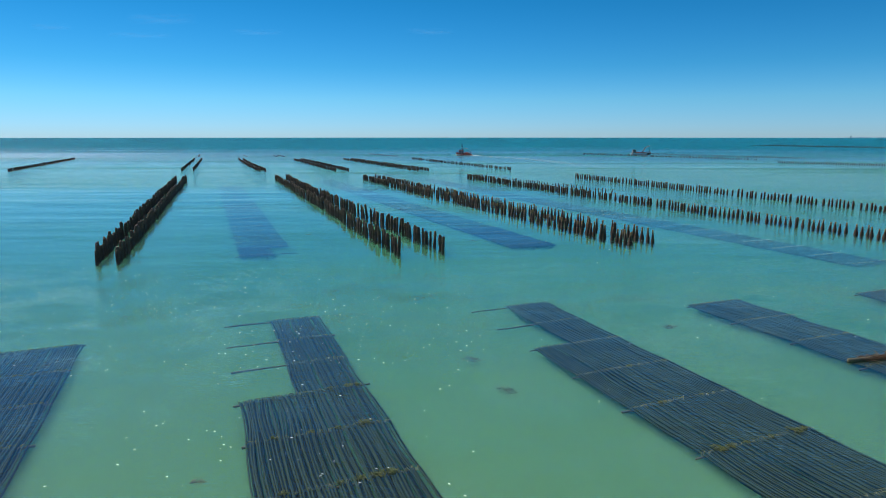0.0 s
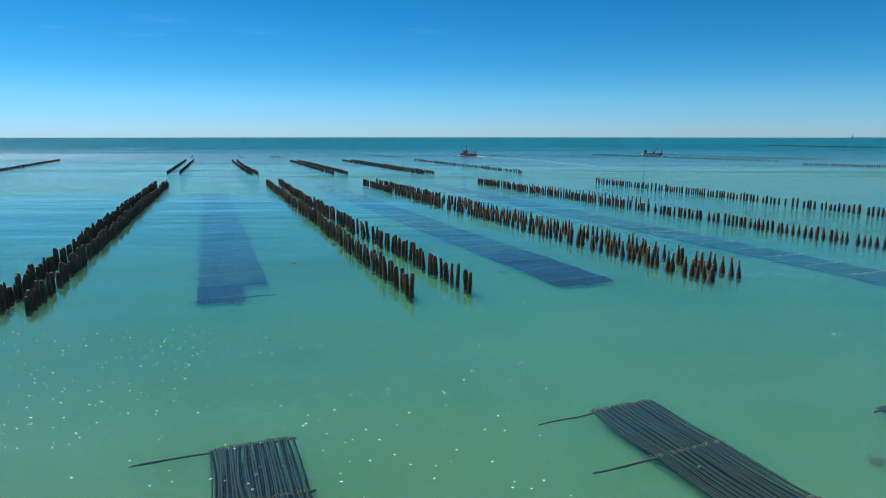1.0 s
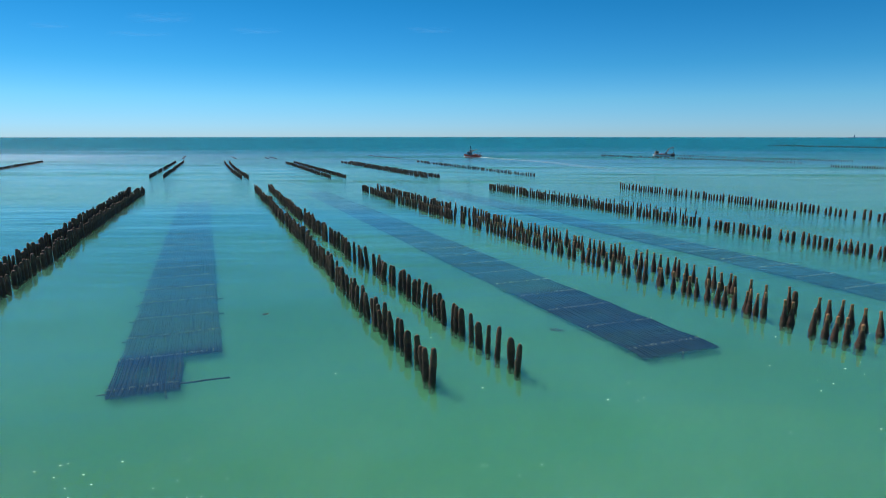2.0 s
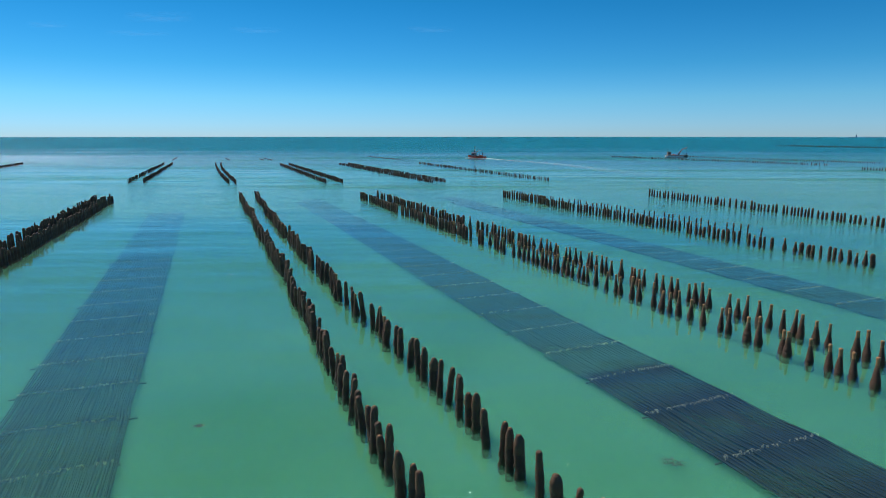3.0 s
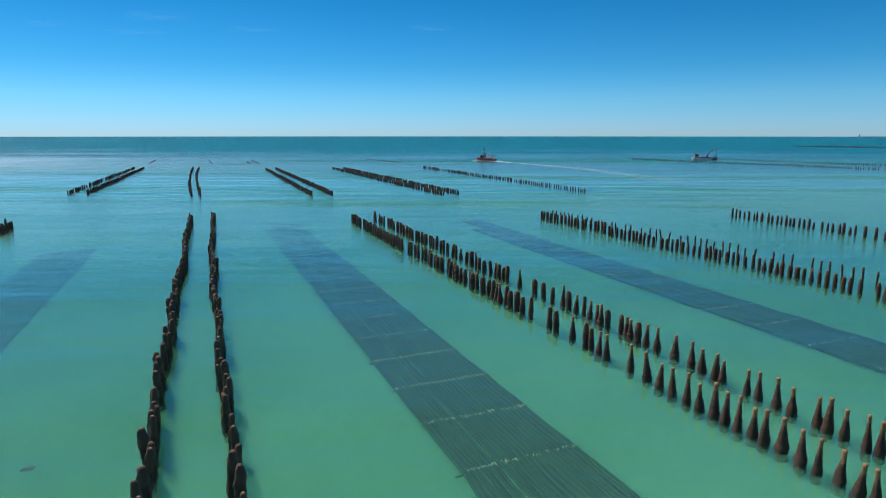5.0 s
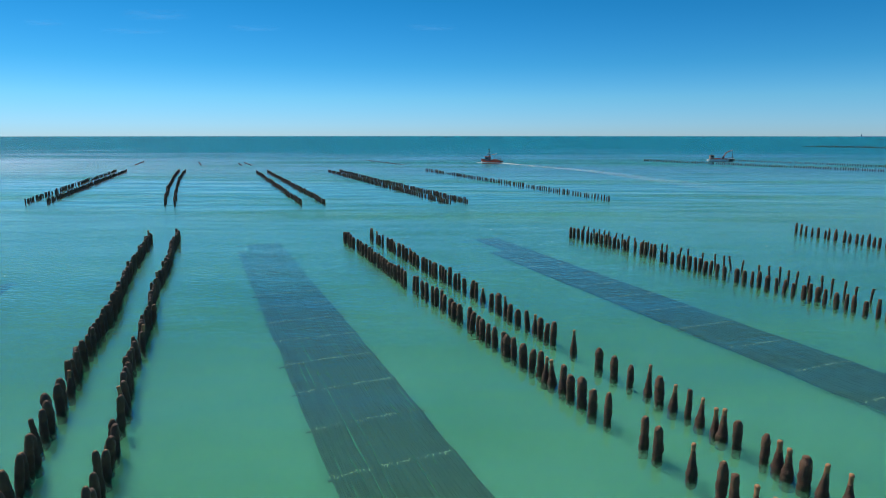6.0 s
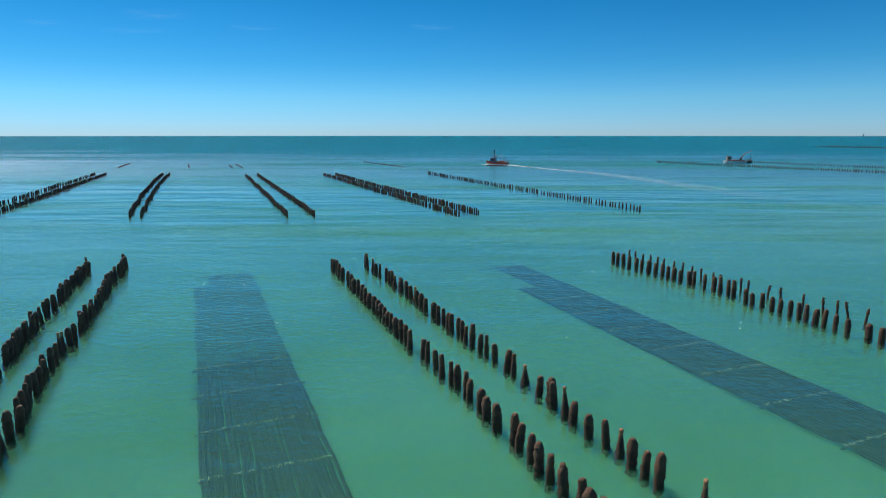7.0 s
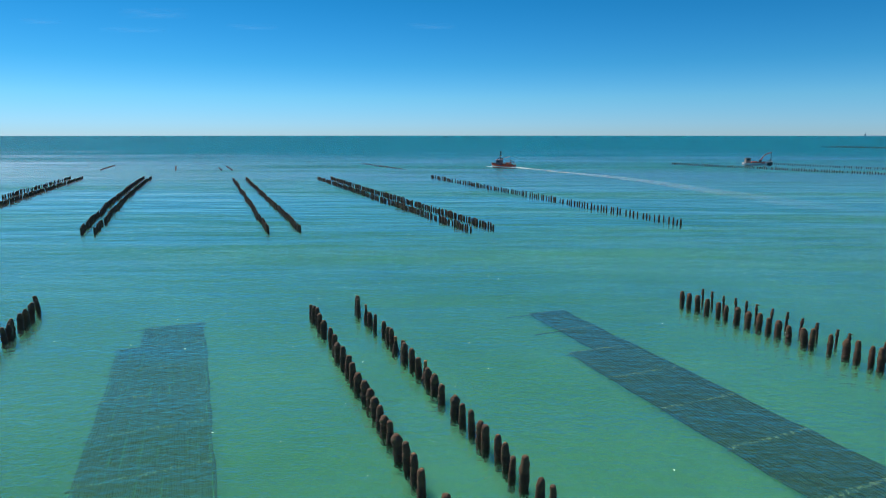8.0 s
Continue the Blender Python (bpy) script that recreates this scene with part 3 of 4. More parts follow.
# ---- rope frames ----
def rope_frame(near, far, width, levels, seed, beam_step=3.75, ropes=44, starts=None, ends=None, over=0.35, upper=None, rise=0.0):
    """Spat-collecting frame: ropes stretched side by side over low cross beams on stakes. near and far: the ends of its centre line.
    levels: metres along it and the height of its beams there.
    starts, ends: for each share of the width, metres by which its ropes stop short at the near or far end."""
    rng = random.Random(seed)
    a, b = Vector((*near, 0)), Vector((*far, 0))
    length = (b - a).length
    root = new("rope_frame")
    root.empty_display_size = 0.3
    turn = math.degrees(math.atan2(-(b - a).x, (b - a).y))
    root.matrix_basis = pose(a.x, a.y, -1.3, 0, 0, turn)
    base = 1.3

    def depth(s):
        for (s0, z0), (s1, z1) in zip(levels, levels[1:]):
            if s <= s1:
                k = min(1, max(0, (s - s0) / (s1 - s0)))
                return base + z0 + (z1 - z0) * k * k * (3 - 2 * k)
        return base + levels[-1][1]

    count = int(length / beam_step)
    beams = [length - i * beam_step for i in range(count + 1)][::-1]
    first = beams[0]
    half = width / 2

    def strand(bm, x, s0, s1, low, radius, sides):
        pts, s, ph = [], s0, rng.uniform(0, 50)
        while True:
            f = ((s - first) / beam_step) % 1.0
            sag = 4 * f * (1 - f)
            wig = 0.014 * noise.noise(Vector((s * 1.9, ph, 4))) + 0.05 * noise.noise(Vector((s * 0.35, ph, 0))) + 0.16 * sag * noise.noise(Vector((int((s - first) // beam_step) * 3.7, x * 1.2, seed)))
            z = depth(s) + 0.05 - 0.05 * sag - low + 0.03 * noise.noise(Vector((s * 0.8, ph, 9)))
            pts.append((x + wig, s, z))
            if s >= s1:
                break
            s = min(s1, s + beam_step / 7)
        tube(bm, pts, radius, sides, caps=False)

    def limits(x):
        k = (x + half) / width
        s0, s1 = 0.0, length
        for lo, hi, cut in starts or ():
            if lo <= k < hi:
                s0 = cut
        for lo, hi, cut in ends or ():
            if lo <= k < hi:
                s1 = length - cut
        return s0, s1

    under = bmesh.new()
    for i in range(ropes):
        x = -half + 0.1 + (width - 0.2) * i / (ropes - 1) + rng.uniform(-0.025, 0.025) + (0.022 if i % 2 else -0.022)
        s0, s1 = limits(x)
        bm = bmesh.new()
        strand(bm, x, s0, s1 + rng.uniform(0.0, 0.12), 0.0, rng.uniform(0.029, 0.040), 5)
        part("rope", bm, upper or M_ROPE, root)
        # added strands underneath fill the gaps with that painted shade
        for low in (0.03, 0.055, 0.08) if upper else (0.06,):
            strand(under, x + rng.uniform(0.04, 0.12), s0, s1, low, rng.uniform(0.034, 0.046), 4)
    tagged(part("lower_ropes", under, M_SHADE_ROPE, root, "near-black filler ropes below the upper layer, standing for the shade between ropes"), kind="stuff")
    for i, s in enumerate(beams):
        over0, over1 = rng.uniform(0.0, over), rng.uniform(0.0, over)
        lift = rise * min(1.0, max(0.0, 2.1 - 4.0 * s / length))
        z = depth(s) - 0.045 + 0.35 * lift
        bm = bmesh.new()
        bend = rng.uniform(-0.08, 0.08)
        skew = rng.uniform(-0.12, 0.12)
        n = 9
        tube(bm, [(-half - over0 + (width + over0 + over1) * k / n, s + skew * (k / n - 0.5) + bend * math.sin(math.pi * k / n), z + 0.02 * rng.uniform(-1, 1) + 0.04 * (k / n - 0.5)) for k in range(n + 1)],
             [0.040 + 0.013 * rng.uniform(-1, 1) for k in range(n + 1)], 7)
        part("crossbeam", bm, M_SUNK_BEAM if upper else M_BEAM, root, smooth=True)
        lash = bmesh.new()
        for j in range(ropes):
            x = -half + 0.1 + (width - 0.2) * j / (ropes - 1)
            s0, s1 = limits(x)
            if s0 - 0.05 <= s <= s1 + 0.05:
                for _ in range(rng.choice((0, 1, 1, 2) if upper else (1, 1, 2, 3))):
                    px = x + rng.uniform(-0.06, 0.06)
                    y = s + skew * ((x + half) / width - 0.5) + rng.uniform(-0.07, 0.07)
                    w, turn = rng.uniform(0.03, 0.12), rng.gauss(0.25, 0.6)
                    dx, dy = w * math.sin(turn), w * math.cos(turn)
                    tube(lash, [(px - dx, y - dy, z + 0.075 + 0.5 * lift), (px, y, z + 0.105 + 0.65 * lift + rng.uniform(0, 0.05)), (px + dx, y + dy, z + 0.075 + 0.5 * lift)], rng.uniform(0.006, 0.015), 4)
        if lash.faces:
            tagged(part("lashing", lash, M_PALE_LASHING if upper else M_LASHING, root, "pale coir lashings along the crossbeam"), kind="stuff")
        else:
            lash.free()
        for x in (-half - over0 * 0.6, 0.0, half + over1 * 0.6):
            bm = bmesh.new()
            lathe(bm, [(0.0, 0.06), (z - 0.1, 0.055), (z + rng.uniform(-0.04, 0.02 + 0.25 * over * rng.random()), 0.05)], 7, 0.1, seed + i + x)
            part("stake", bm, M_BEAM, root)
    return tagged(root, "low timber frame strung with dark spat ropes awash in sea", "rope frame", "rope frames between the post rows")


U = Vector((-0.365, 0.931))
# far ends of the near frames lie in front of the posts; they run back under the camera
def back(far, metres):
    return (far[0] - U.x * metres, far[1] - U.y * metres)


FAR_A, FAR_B, FAR_C, FAR_Z, FAR_D = (-9.35, 32.5), (4.1, 35.5), (16.7, 36.3), (-20.0, 27.6), (29.0, 39.2)
rope_frame(back(FAR_A, 44), FAR_A, 5.0, ((0, -0.085), (44, -0.09)), 201, 3.46, 44, ends=[(0.0, 0.45, 10.38)])
rope_frame(back(FAR_B, 44), FAR_B, 5.0, ((0, -0.085), (44, -0.09)), 202, 3.55, 44, ends=[(0.0, 0.42, 7.1)])
rope_frame(back(FAR_C, 44), FAR_C, 4.0, ((0, -0.09), (44, -0.09)), 203, 3.55, 44)
rope_frame(back(FAR_Z, 44), FAR_Z, 5.0, ((0, -0.09), (44, -0.08)), 204, 3.55, 44)
rope_frame(back(FAR_D, 40), FAR_D, 4.6, ((0, -0.09), (44, -0.09)), 205, 3.55, 44)
rope_frame((-15.2, 51.9), (-45.1, 129.4), 4.7, ((3, -0.235), (10, -0.345), (42, -0.345), (54, -0.48)), 211, 3.75, 44, over=0.35, starts=[(0.62, 1.01, 4.3)], upper=M_WASHED_ROPE, rise=0.10)
rope_frame((8.6, 56.6), (-28.7, 148.0), 4.7, ((9, -0.235), (20, -0.345), (70, -0.345), (82, -0.48)), 212, 3.75, 44, over=0.25, ends=[(0.0, 0.25, 3.75)], upper=M_WASHED_ROPE, rise=0.10)
rope_frame((35.3, 49.0), (-4.4, 150.6), 4.4, ((0, -0.345), (100, -0.36)), 213, 3.75, 44, over=0.12, ends=[(0.0, 0.4, 7.5)], upper=M_WASHED_ROPE, rise=0.12)


# ---- weed and drift on and round the frames ----
def weed_clump(x, y, z, size, seed, label, material=None, flat=0.35, strands=46):
    """A tangle of weed: many thin curling fronds."""
    rng = random.Random(seed)
    bm = bmesh.new()
    for _ in range(strands):
        a = rng.uniform(0, 2 * math.pi)
        r = size * math.sqrt(rng.random()) * 0.6
        px, py, pz = r * math.cos(a) * 1.7, r * math.sin(a), rng.uniform(0, size * flat)
        turn, pts = rng.uniform(0, 2 * math.pi), []
        for k in range(5):
            pts.append((px, py, pz))
            turn += rng.gauss(0, 0.7)
            step = size * 0.16
            px += step * math.cos(turn)
            py += step * math.sin(turn)
            pz = max(-0.01, pz + rng.gauss(0, size * 0.05))
        tube(bm, pts, [size * q for q in (0.030, 0.038, 0.034, 0.024, 0.008)], 4)
    ob = new("seaweed", mesh_of("seaweed", bm, material or M_WEED, True))
    ob.matrix_basis = pose(x, y, z, 0, 0, math.degrees(rng.uniform(-0.5, 0.5)))
    return tagged(ob, label, "seaweed")


ON_BEAM = "yellow-green tangle of seaweed caught on a frame crossbeam"
V = Vector((0.931, 0.365))


def on_beam(far, step, width, i, k):
    """The place a share k across the frame's crossbeam i, counted from its far end."""
    p = Vector(far) - U * step * i + V * (k - 0.5) * width
    return p.x, p.y


for j, (i, k, size) in enumerate(((3, 0.86, 0.16), (3, 0.93, 0.13), (3, 0.72, 0.10), (4, 0.82, 0.24), (4, 0.64, 0.10), (4, 0.45, 0.12), (4, 0.2, 0.12), (5, 0.80, 0.24), (5, 0.72, 0.20), (5, 0.62, 0.16), (5, 0.5, 0.13), (5, 0.18, 0.14), (6, 0.3, 0.22), (6, 0.6, 0.2), (6, 0.75, 0.2))):
    weed_clump(*on_beam(FAR_A, 3.46, 5.0, i, k), 0.0, size, 300 + j, ON_BEAM)
for j, (i, k, size) in enumerate(((5, 0.16, 0.22), (5, 0.26, 0.16), (5, 0.4, 0.10), (5, 0.62, 0.10), (5, 0.84, 0.22), (5, 0.92, 0.15), (4, 0.3, 0.10), (4, 0.7, 0.09), (3, 0.55, 0.10))):
    weed_clump(*on_beam(FAR_B, 3.55, 5.0, i, k), 0.0, size, 320 + j, ON_BEAM)
for i, (x, y, size) in enumerate(((19.4, 26.4, 0.45), (20.2, 26.6, 0.5), (21.0, 26.9, 0.5))):
    weed_clump(x, y, 0.0, size, 330 + i, "rust-brown mat of dried weed lying on a crossbeam", M_RUST_WEED)
for i, (x, y, z, size) in enumerate(((1.3, 27.3, -0.34, 0.4), (2.6, 23.7, -0.34, 0.4), (-7.3, 16.6, -0.12, 0.22), (9.1, 78.5, -0.02, 0.3), (12.5, 32.2, -0.34, 0.4), (-21.5, 88.0, -0.1, 0.22), (3.0, 60.5, -0.34, 0.35), (-14.0, 62.5, -0.02, 0.2))):
    weed_clump(x, y, z, size, 350 + i, "small brown drift of weed floating in the sea", M_RUST_WEED, 0.1, 40)


def drift_pole(points, seed):
    """A round pole, thinner at one end, that lies across the ropes."""
    rng = random.Random(seed)
    bm = bmesh.new()
    pts = [Vector(points[0]).lerp(Vector(points[1]), k / 8) + Vector((0, rng.gauss(0, 0.02), rng.gauss(0, 0.008))) for k in range(9)]
    tube(bm, pts, [0.085 - 0.004 * k + 0.008 * rng.uniform(-1, 1) for k in range(9)], 8)
    return tagged(new("pole", mesh_of("pole", bm, M_BEAM, True)), "weathered brown timber pole lying across a rope frame", "pole")


drift_pole(((18.3, 26.15, 0.06), (22.6, 27.2, 0.09)), 7)


def marker_peg(x, y, h, seed):
    bm = bmesh.new()
    lathe(bm, [(-1.3, 0.07), (0.0, 0.07), (h * 0.6, 0.065), (h * 0.75, 0.10), (h, 0.085)], 9, 0.25, seed, 6.0)
    return tagged(new("peg", mesh_of("peg", bm, M_MUSSEL, True)), "short dark timber peg standing at a frame's end", "peg")


marker_peg(-18.6, 28.15, 0.38, 2.0)
marker_peg(-19.6, 27.8, 0.16, 3.0)
marker_peg(2.6, 35.0, 0.10, 4.0)
marker_peg(14.8, 36.0, 0.14, 5.0)


# ---- sun glints on the water, added as flat white flecks ----
def glint_flecks(count, x0, x1, y0, y1, size, seed, label):
    rng = random.Random(seed)
    verts, faces = [], []
    while len(faces) < count:
        x, y = rng.uniform(x0, x1), rng.uniform(y0, y1)
        if noise.noise(Vector((x * 0.09, y * 0.2, seed))) + rng.gauss(0, 0.25) < 0.12:
            continue
        r, turn, base = size * rng.uniform(0.4, 1.2), rng.uniform(-0.4, 0.4), len(verts)
        for k in range(6):
            a = k * math.pi / 3
            p, q = r * 1.5 * math.cos(a) * rng.uniform(0.6, 1.1), r * 0.6 * math.sin(a) * rng.uniform(0.5, 1.2)
            verts.append((x + p * math.cos(turn) - q * math.sin(turn), y + p * math.sin(turn) + q * math.cos(turn), 0.012 + 0.01 * (k % 2)))
        faces.append(tuple(range(base, base + 6)))
    me = bpy.data.meshes.new("foam")
    me.from_pydata(verts, [], faces)
    me.materials.append(M_GLINT)
    return tagged(new("foam", me), label, "foam", "", "stuff")


glint_flecks(700, -34, 2, 15, 46, 0.033, 401, "small white flecks standing for sun glints over the shallow water")
glint_flecks(130, -12, 40, 20, 60, 0.035, 402, "sparse white flecks standing for sun glints among the rope frames")
glint_flecks(220, -60, 25, 128, 188, 0.042, 403, "scattered white flecks standing for sun glints in the channel between the rows")


# ---- boats ----
def hull_mesh(length, beam, free, bow_rise, stern_round=0.85, keel=-0.5, z0=0.0, z1=1.0):
    """The hull's side between two shares of its freeboard, lofted over stations."""
    bm = bmesh.new()
    n, levels = 18, 5
    grid = []
    for i in range(n + 1):
        k = i / n
        y = length * (k - 0.5)
        full = 1.0 if k < 0.55 else math.sqrt(max(0.0, 1 - ((k - 0.55) / 0.45) ** 2.2))
        if k < 0.12:
            full *= stern_round + (1 - stern_round) * k / 0.12
        top = free + bow_rise * max(0, (k - 0.45) / 0.55) ** 2
        line = []
        for side in (-1, 1):
            for j in range(levels + 1):
                h = z0 + (z1 - z0) * j / levels
                z = keel + (top - keel) * h
                w = beam / 2 * max(0.03, full) * (0.72 + 0.28 * h ** 0.6)
                rake = 0.5 * h * max(0, (k - 0.7) / 0.3)
                line.append(bm.verts.new((side * w, y + rake, z)))
        grid.append(line)
    m = levels + 1
    for a, b in zip(grid, grid[1:]):
        for j in range(levels):
            bm.faces.new((a[j], b[j], b[j + 1], a[j + 1]))
            bm.faces.new((a[m + j + 1], b[m + j + 1], b[m + j], a[m + j]))
    bm.faces.new(grid[0][:m] + grid[0][m:][::-1])
    bm.faces.new(grid[-1][:m][::-1] + grid[-1][m:])
    return bm


def deck_mesh(length, beam, z):
    bm = bmesh.new()
    pts = []
    n = 14
    for i in range(n + 1):
        k = i / n
        full = 1.0 if k < 0.55 else math.sqrt(max(0.0, 1 - ((k - 0.55) / 0.45) ** 2.2))
        pts.append((beam / 2 * 0.93 * max(0.02, full), length * (k - 0.5) * 0.97))
    ring = [bm.verts.new((x, y, z)) for x, y in pts] + [bm.verts.new((-x, y, z)) for x, y in pts[::-1]]
    face = bm.faces.new(ring)
    up = bmesh.ops.extrude_face_region(bm, geom=[face])
    for v in up["geom"]:
        if isinstance(v, bmesh.types.BMVert):
            v.co.z -= 0.08
    return bm


def shell(*boxes, bevel=0.04):
    bm = bmesh.new()
    for b in boxes:
        box(bm, *b, bevel=bevel)
    return bm


def pipes(*runs, sides=7):
    bm = bmesh.new()
    for points, r in runs:
        tube(bm, points, r, sides)
    return bm


def rail(parent, x0, y0, x1, y1, z, h, material):
    n = max(2, int(math.hypot(x1 - x0, y1 - y0) / 0.9))
    runs = [([(x0, y0, z + h), (x1, y1, z + h)], 0.03), ([(x0, y0, z + h * 0.5), (x1, y1, z + h * 0.5)], 0.025)]
    for i in range(n + 1):
        k = i / n
        x, y = x0 + (x1 - x0) * k, y0 + (y1 - y0) * k
        runs.append(([(x, y, z), (x, y, z + h)], 0.03))
    part("railing", pipes(*runs), material, parent)


def red_boat(m):
    root = new("fishing_boat")
    root.matrix_basis = m
    hull = part("hull", hull_mesh(9.4, 3.5, 0.95, 0.7), M_RED, root, "red painted hull", True)
    part("boot_stripe", hull_mesh(9.46, 3.56, 0.95, 0.7, z0=0.30, z1=0.56), M_WHITE, hull, "dirty white waterline stripe", True)
    part("rubbing_strake", hull_mesh(9.5, 3.62, 0.95, 0.7, z0=0.93, z1=1.02), M_DARK, hull)
    part("deck", deck_mesh(9.4, 3.4, 0.55), M_GREY, root)
    house = part("wheelhouse", shell((-1.0, 0.7, 0.5, 1.0, 2.7, 2.7)), M_GREY, root, "small dark grey wheelhouse")
    part("roof", shell((-1.15, 0.55, 2.7, 1.15, 2.95, 2.82)), M_RED, house)
    for x in (-0.62, 0.0, 0.62):
        part("window", shell((x - 0.24, 2.69, 1.75, x + 0.24, 2.73, 2.35), bevel=0.01), M_GLASS, house)
    for s in (-1, 1):
        part("window", shell((s * 1.0 - 0.02, 1.2, 1.75, s * 1.0 + 0.02, 2.2, 2.35), bevel=0.01), M_GLASS, house)
    mast = part("mast", pipes(([(0, 1.2, 2.8), (0, 1.2, 6.1)], 0.15), ([(0, 1.25, 2.8), (0, 2.6, 1.2)], 0.08), ([(-0.6, 1.2, 4.6), (0.6, 1.2, 4.6)], 0.05), ([(-0.35, 1.2, 5.4), (0.35, 1.2, 5.4)], 0.05)), M_DARK, root, "dark mast with crosstrees")
    part("lamp", shell((-0.25, 0.95, 5.5, 0.25, 1.45, 5.95)), M_DARK, mast)
    part("radar", shell((-0.55, 0.75, 4.0, 0.55, 1.5, 4.35)), M_WHITE, mast, "white radar housing")
    part("mast_brace", pipes(([(-0.7, 0.6, 2.8), (0, 1.2, 5.0)], 0.07), ([(0.7, 0.6, 2.8), (0, 1.2, 5.0)], 0.07), ([(0, 2.5, 2.8), (0, 1.2, 4.6)], 0.07)), M_DARK, mast)
    for s in (-1, 1):
        part("stern_pole", pipes(([(s * 1.5, -2.2, 0.6), (s * 1.55, -2.3, 3.0)], 0.07)), M_DARK, root)
    part("boom", pipes(([(0, 1.1, 3.2), (0.1, -2.6, 4.1)], 0.07)), M_ORANGE, root)
    part("winch", shell((-0.8, -0.7, 0.55, 0.8, 0.2, 1.35)), M_ORANGE, root, "orange deck winch")
    for i, (x, y) in enumerate(((-0.9, -1.6), (0.1, -1.7), (0.9, -1.5), (-0.5, -2.7), (0.6, -2.8))):
        part("crate", shell((x - 0.42, y - 0.42, 0.55, x + 0.42, y + 0.42, 1.15 + 0.22 * (i % 3))), M_ORANGE if i % 2 else M_RED, root)
    part("gantry", pipes(([(-1.3, -3.9, 0.6), (-1.3, -3.9, 2.7), (1.3, -3.9, 2.7), (1.3, -3.9, 0.6)], 0.08), ([(-1.3, -3.1, 0.6), (-1.3, -3.9, 2.3)], 0.05), ([(1.3, -3.1, 0.6), (1.3, -3.9, 2.3)], 0.05)), M_DARK, root, "dark stern gantry")
    for s in (-1, 1):
        rail(root, s * 1.62, -4.2, s * 1.66, 0.5, 0.9, 0.75, M_RED)
    return tagged(root, "red fishing boat with a dark mast under way", "boat")


def crane_barge(m):
    root = new("workboat")
    root.matrix_basis = m
    hull = part("hull", hull_mesh(12.2, 4.2, 0.95, 0.45), M_WHITE, root, "white painted hull", True)
    bow = part("bow_plate", hull_mesh(12.26, 4.26, 0.95, 0.45), M_DARK, hull, "dark grey bow plating", True)
    drop = bmesh.new()
    drop.from_mesh(bow.data)
    bmesh.ops.delete(drop, geom=[v for v in drop.verts if v.co.y < 2.9], context="VERTS")
    drop.to_mesh(bow.data)
    drop.free()
    part("boot_stripe", hull_mesh(12.24, 4.24, 0.95, 0.45, z0=0.28, z1=0.42), M_DARK, hull, "dark waterline stripe", True)
    part("deck", deck_mesh(12.2, 4.1, 0.62), M_RED, root, "rust-red deck")
    house = part("wheelhouse", shell((-1.1, -5.3, 0.6, 1.1, -3.4, 2.9)), M_TAN, root, "small weathered buff wheelhouse")
    part("roof", shell((-1.25, -5.45, 2.9, 1.25, -3.2, 3.02)), M_GREY, house)
    for s in (-1, 1):
        part("window", shell((s * 1.1 - 0.02, -5.0, 1.9, s * 1.1 + 0.02, -3.8, 2.55), bevel=0.01), M_GLASS, house)
    for x in (-0.6, 0.0, 0.6):
        part("window", shell((x - 0.25, -3.42, 1.9, x + 0.25, -3.38, 2.55), bevel=0.01), M_GLASS, house)
    part("mast", pipes(([(0.5, -4.6, 3.0), (0.5, -4.6, 4.3)], 0.06), ([(-0.1, -4.6, 3.9), (1.0, -4.6, 3.9)], 0.04)), M_DARK, root)
    for s in (-1, 1):
        part("bulwark", shell((s * 1.98 - 0.05, -3.2, 0.6, s * 1.98 + 0.05, 2.3, 1.22)), M_RED, root, "rust-red bulwark")
    part("hopper", shell((-1.2, -2.4, 0.6, 1.2, -0.6, 1.5)), M_RED, root, "rust-red mussel hopper")
    crane = part("crane", shell((-0.6, 0.5, 0.6, 0.6, 1.7, 1.2), (-0.45, 0.6, 1.2, 0.45, 1.6, 2.2)), M_DARK, root, "dark hydraulic crane with a raised arm")
    part("lower_arm", pipes(([(0, 1.1, 2.0), (0, 2.6, 4.2)], 0.16), ([(0, 1.4, 1.6), (0, 2.2, 3.2)], 0.08)), M_RED, crane, "red lower crane arm")
    part("upper_arm", pipes(([(0, 2.6, 4.2), (0, 5.6, 5.6)], 0.12), ([(0, 2.3, 4.2), (0, 4.0, 5.1)], 0.07)), M_RED, crane, "red upper crane arm")
    part("grab", pipes(([(0, 5.6, 5.6), (0, 5.65, 2.4)], 0.10), ([(0, 5.65, 2.5), (0, 5.65, 1.5)], 0.24)), M_DARK, crane, "dark hanging stripping tube")
    for i, y in enumerate((2.0, 2.9)):
        part("crate", shell((-1.2, y - 0.4, 0.62, -0.2, y + 0.4, 1.3 + 0.2 * i)), M_GREY, root)
    rail(root, -1.6, 4.0, -0.4, 5.8, 1.2, 0.7, M_DARK)
    rail(root, 1.6, 4.0, 0.4, 5.8, 1.2, 0.7, M_DARK)
    return tagged(root, "white workboat with a rust-red deck and a raised crane", "boat")


red_boat(pose(11.3, 335.0, -0.1, 0, 0, 58) @ Matrix.Scale(0.94, 4))
crane_barge(pose(113.0, 352.5, -0.1, 0, 0, -96) @ Matrix.Scale(0.87, 4))


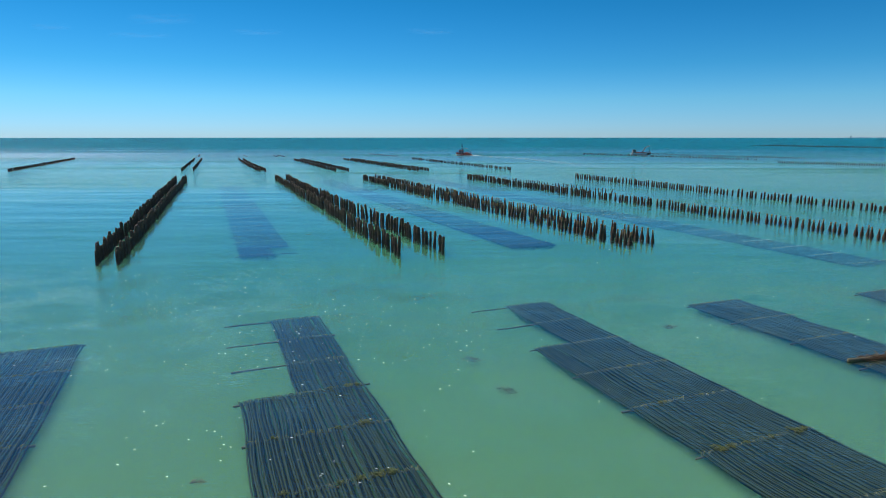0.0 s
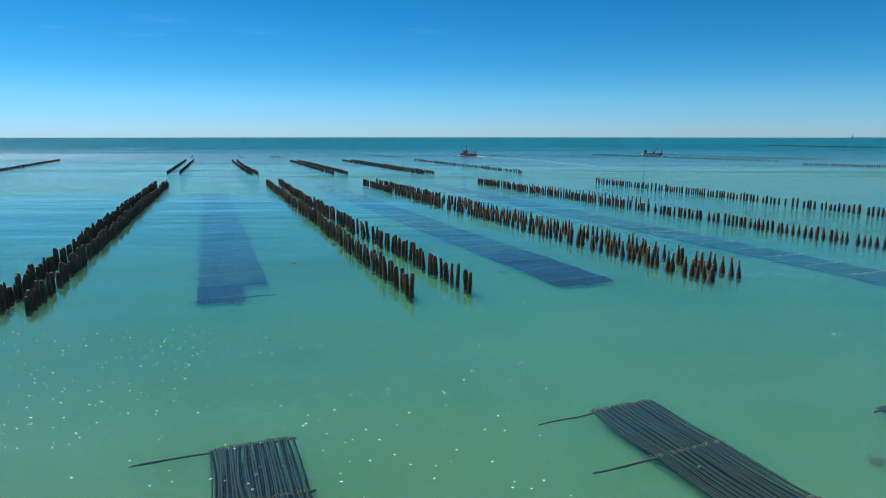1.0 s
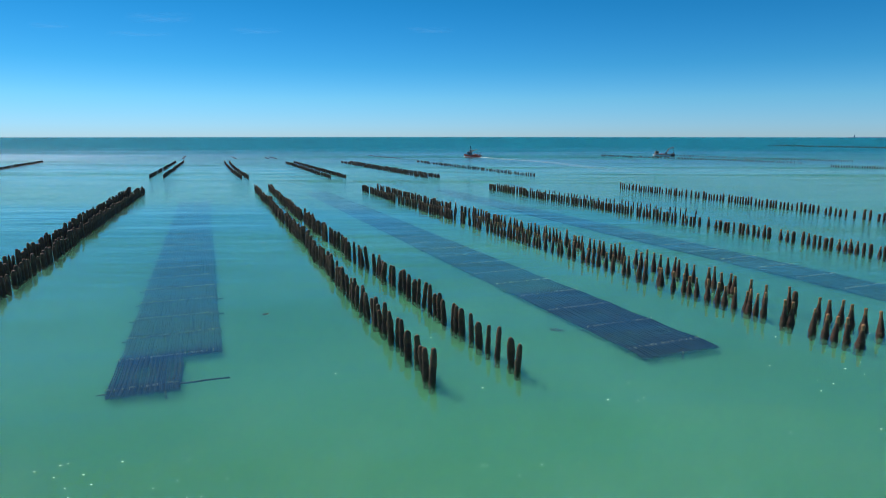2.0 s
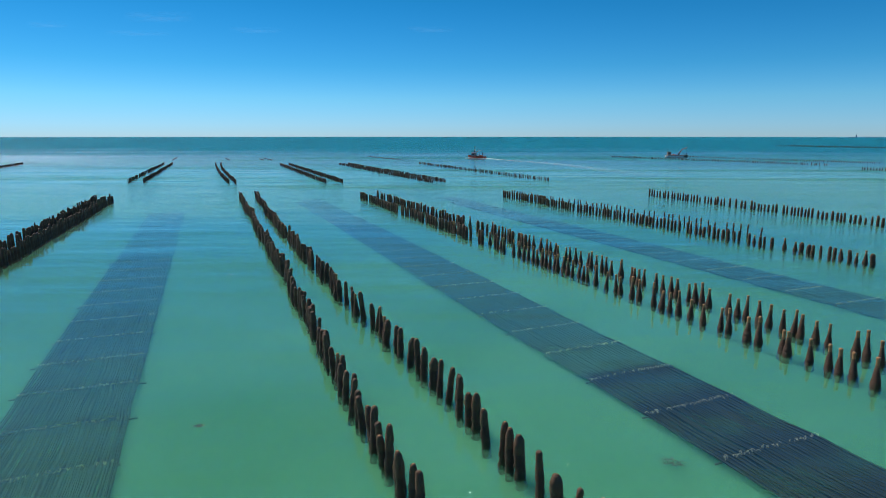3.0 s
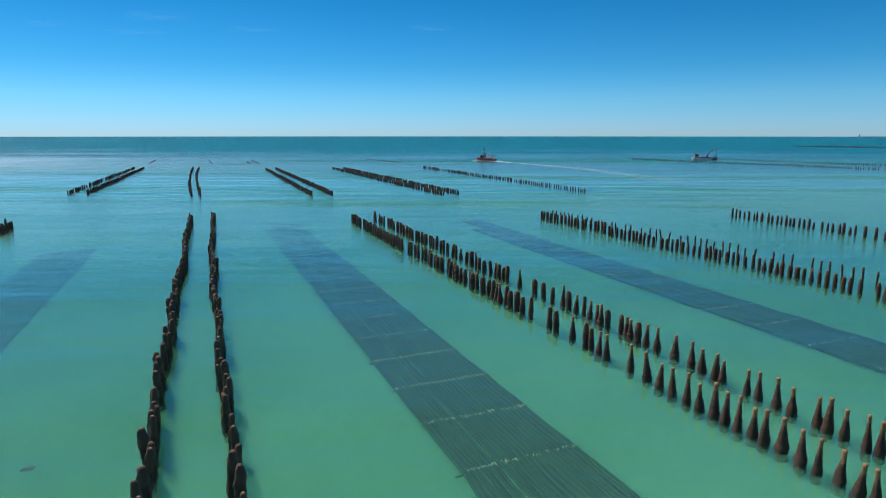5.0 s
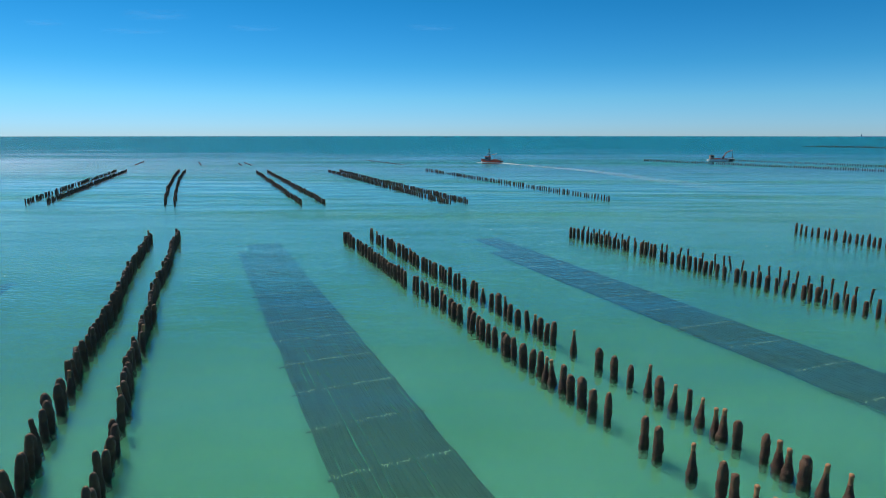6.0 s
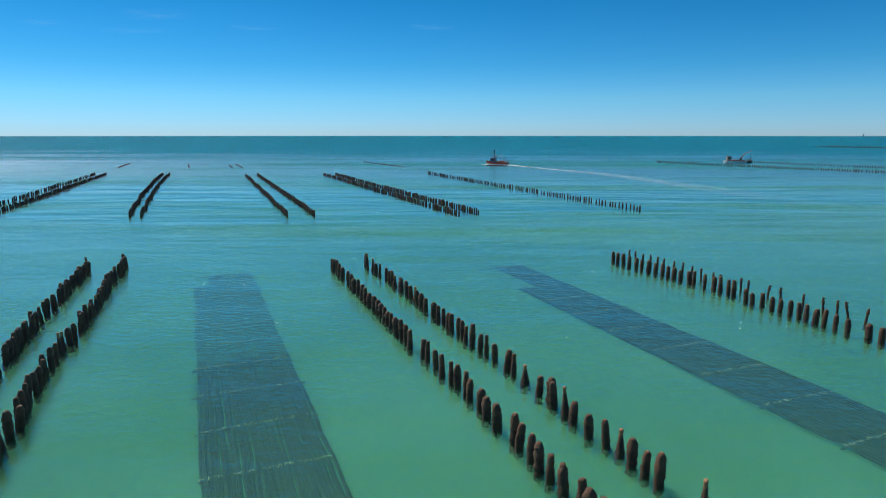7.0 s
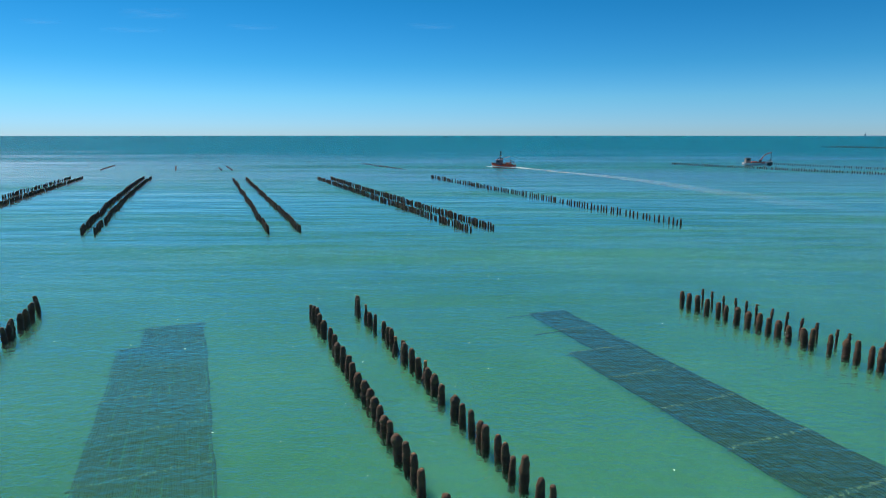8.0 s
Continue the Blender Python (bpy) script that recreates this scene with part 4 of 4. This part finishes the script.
def wake(points, widths, label, material=None):
    """Foam lying on the water along a line."""
    bm = bmesh.new()
    rows = []
    for (x, y), w in zip(points, widths):
        i = len(rows)
        q = points[min(i + 1, len(points) - 1)], points[max(i - 1, 0)]
        d = Vector((q[0][0] - q[1][0], q[0][1] - q[1][1])).normalized()
        side = Vector((d.y, -d.x))
        rows.append([bm.verts.new((x + side.x * w * s, y + side.y * w * s, 0.03)) for s in (-0.5, 0.0, 0.5)])
    for a, b in zip(rows, rows[1:]):
        for k in range(2):
            bm.faces.new((a[k], a[k + 1], b[k + 1], b[k]))
    ob = new("wake", mesh_of("wake", bm, material or M_FOAM))
    return tagged(ob, label, "wake", kind="stuff")


wake([(7.0, 338.5), (10.5, 336.0), (14.0, 332.5), (16.5, 328.0), (18.5, 323.0), (20.0, 318.0)], [2.0, 6.5, 5.5, 4.0, 2.8, 1.0], "white foam wake trailing behind the fishing boat")
wake([(17.0, 327.0), (20.5, 318.0), (25.0, 307.0), (31.0, 293.0), (37.0, 279.0), (41.5, 262.0), (45.5, 240.0), (49.5, 218.0), (54.0, 196.0)], [3.5, 4.5, 5.0, 5.5, 6.0, 6.5, 7.5, 9.0, 10.0], "pale slick with thin lacy foam left on the water by the fishing boat", M_SLICK_FOAM)
wake([(5.6, 337.4), (8.0, 334.9), (11.5, 332.6), (15.0, 331.0)], [1.6, 4.2, 3.4, 2.4], "white bow wave foaming along the fishing boat")


# ---- far marks ----
def sea_mark(x, y, h, r, label):
    bm = bmesh.new()
    lathe(bm, [(-1.3, r), (h * 0.8, r * 0.8), (h * 0.82, r * 2.2), (h, r * 1.8)], 8, 0.02, x)
    return tagged(new("channel_mark", mesh_of("channel_mark", bm, M_DARK)), label, "channel mark")


sea_mark(-89.0, 725.0, 8.5, 0.45, "dark channel mark pole far out at sea")
sea_mark(330.0, 910.0, 5.5, 0.5, "dark channel mark pole far out at sea")
sea_mark(520.0, 900.0, 5.5, 0.5, "dark channel mark pole far out at sea")
sea_mark(182.0, 385.0, 5.0, 0.18, "thin stake standing beside the far post rows")

bm = bmesh.new()
lathe(bm, [(-2, 3.5), (5, 3.2), (10, 2.8), (10.4, 3.6), (13, 2.4), (15, 0.6)], 10, 0.02, 3.0)
tower = new("lighthouse", mesh_of("lighthouse", bm, M_LAND))
tower.location = (2500, 3800, 0)
tagged(tower, "small grey lighthouse on the horizon", "lighthouse")
bm = bmesh.new()
rows = []
for i in range(25):
    k = i / 24
    h = 5.0 * math.sin(math.pi * k) ** 0.6 * (0.7 + 0.5 * noise.noise(Vector((k * 7, 2, 0))))
    rows.append([bm.verts.new((2440 + 500 * k, 3850 + dy - 260 * k, z)) for dy, z in ((-30, -1), (0, h), (30, -1))])
for a, b in zip(rows, rows[1:]):
    for k in range(2):
        bm.faces.new((a[k], b[k], b[k + 1], a[k + 1]))
tagged(new("backdrop", mesh_of("backdrop", bm, M_LAND)), "low grey strip of land on the horizon", "land", kind="structure")


# ---- thin cloud ----
def cirrus(x, y, z, sx, sy, turn):
    bm = bmesh.new()
    bmesh.ops.create_grid(bm, x_segments=2, y_segments=2, size=0.5)
    for v in bm.verts:
        v.co.x *= sx
        v.co.y *= sy
    ob = new("cirrus_cloud", mesh_of("cirrus_cloud", bm, M_CLOUD))
    ob.matrix_basis = pose(x, y, z, 80, 0, turn)
    return tagged(ob, "thin white wisp of high cloud", "cloud", kind="structure")


cirrus(-1715, 3900, 711, 430, 70, 0)
cirrus(-2389, 3900, 668, 260, 40, 0)
cirrus(-1844, 3900, 619, 420, 36, 0)
cirrus(-1136, 3900, 636, 330, 40, 0)
cirrus(-80, 3900, 640, 300, 40, 0)
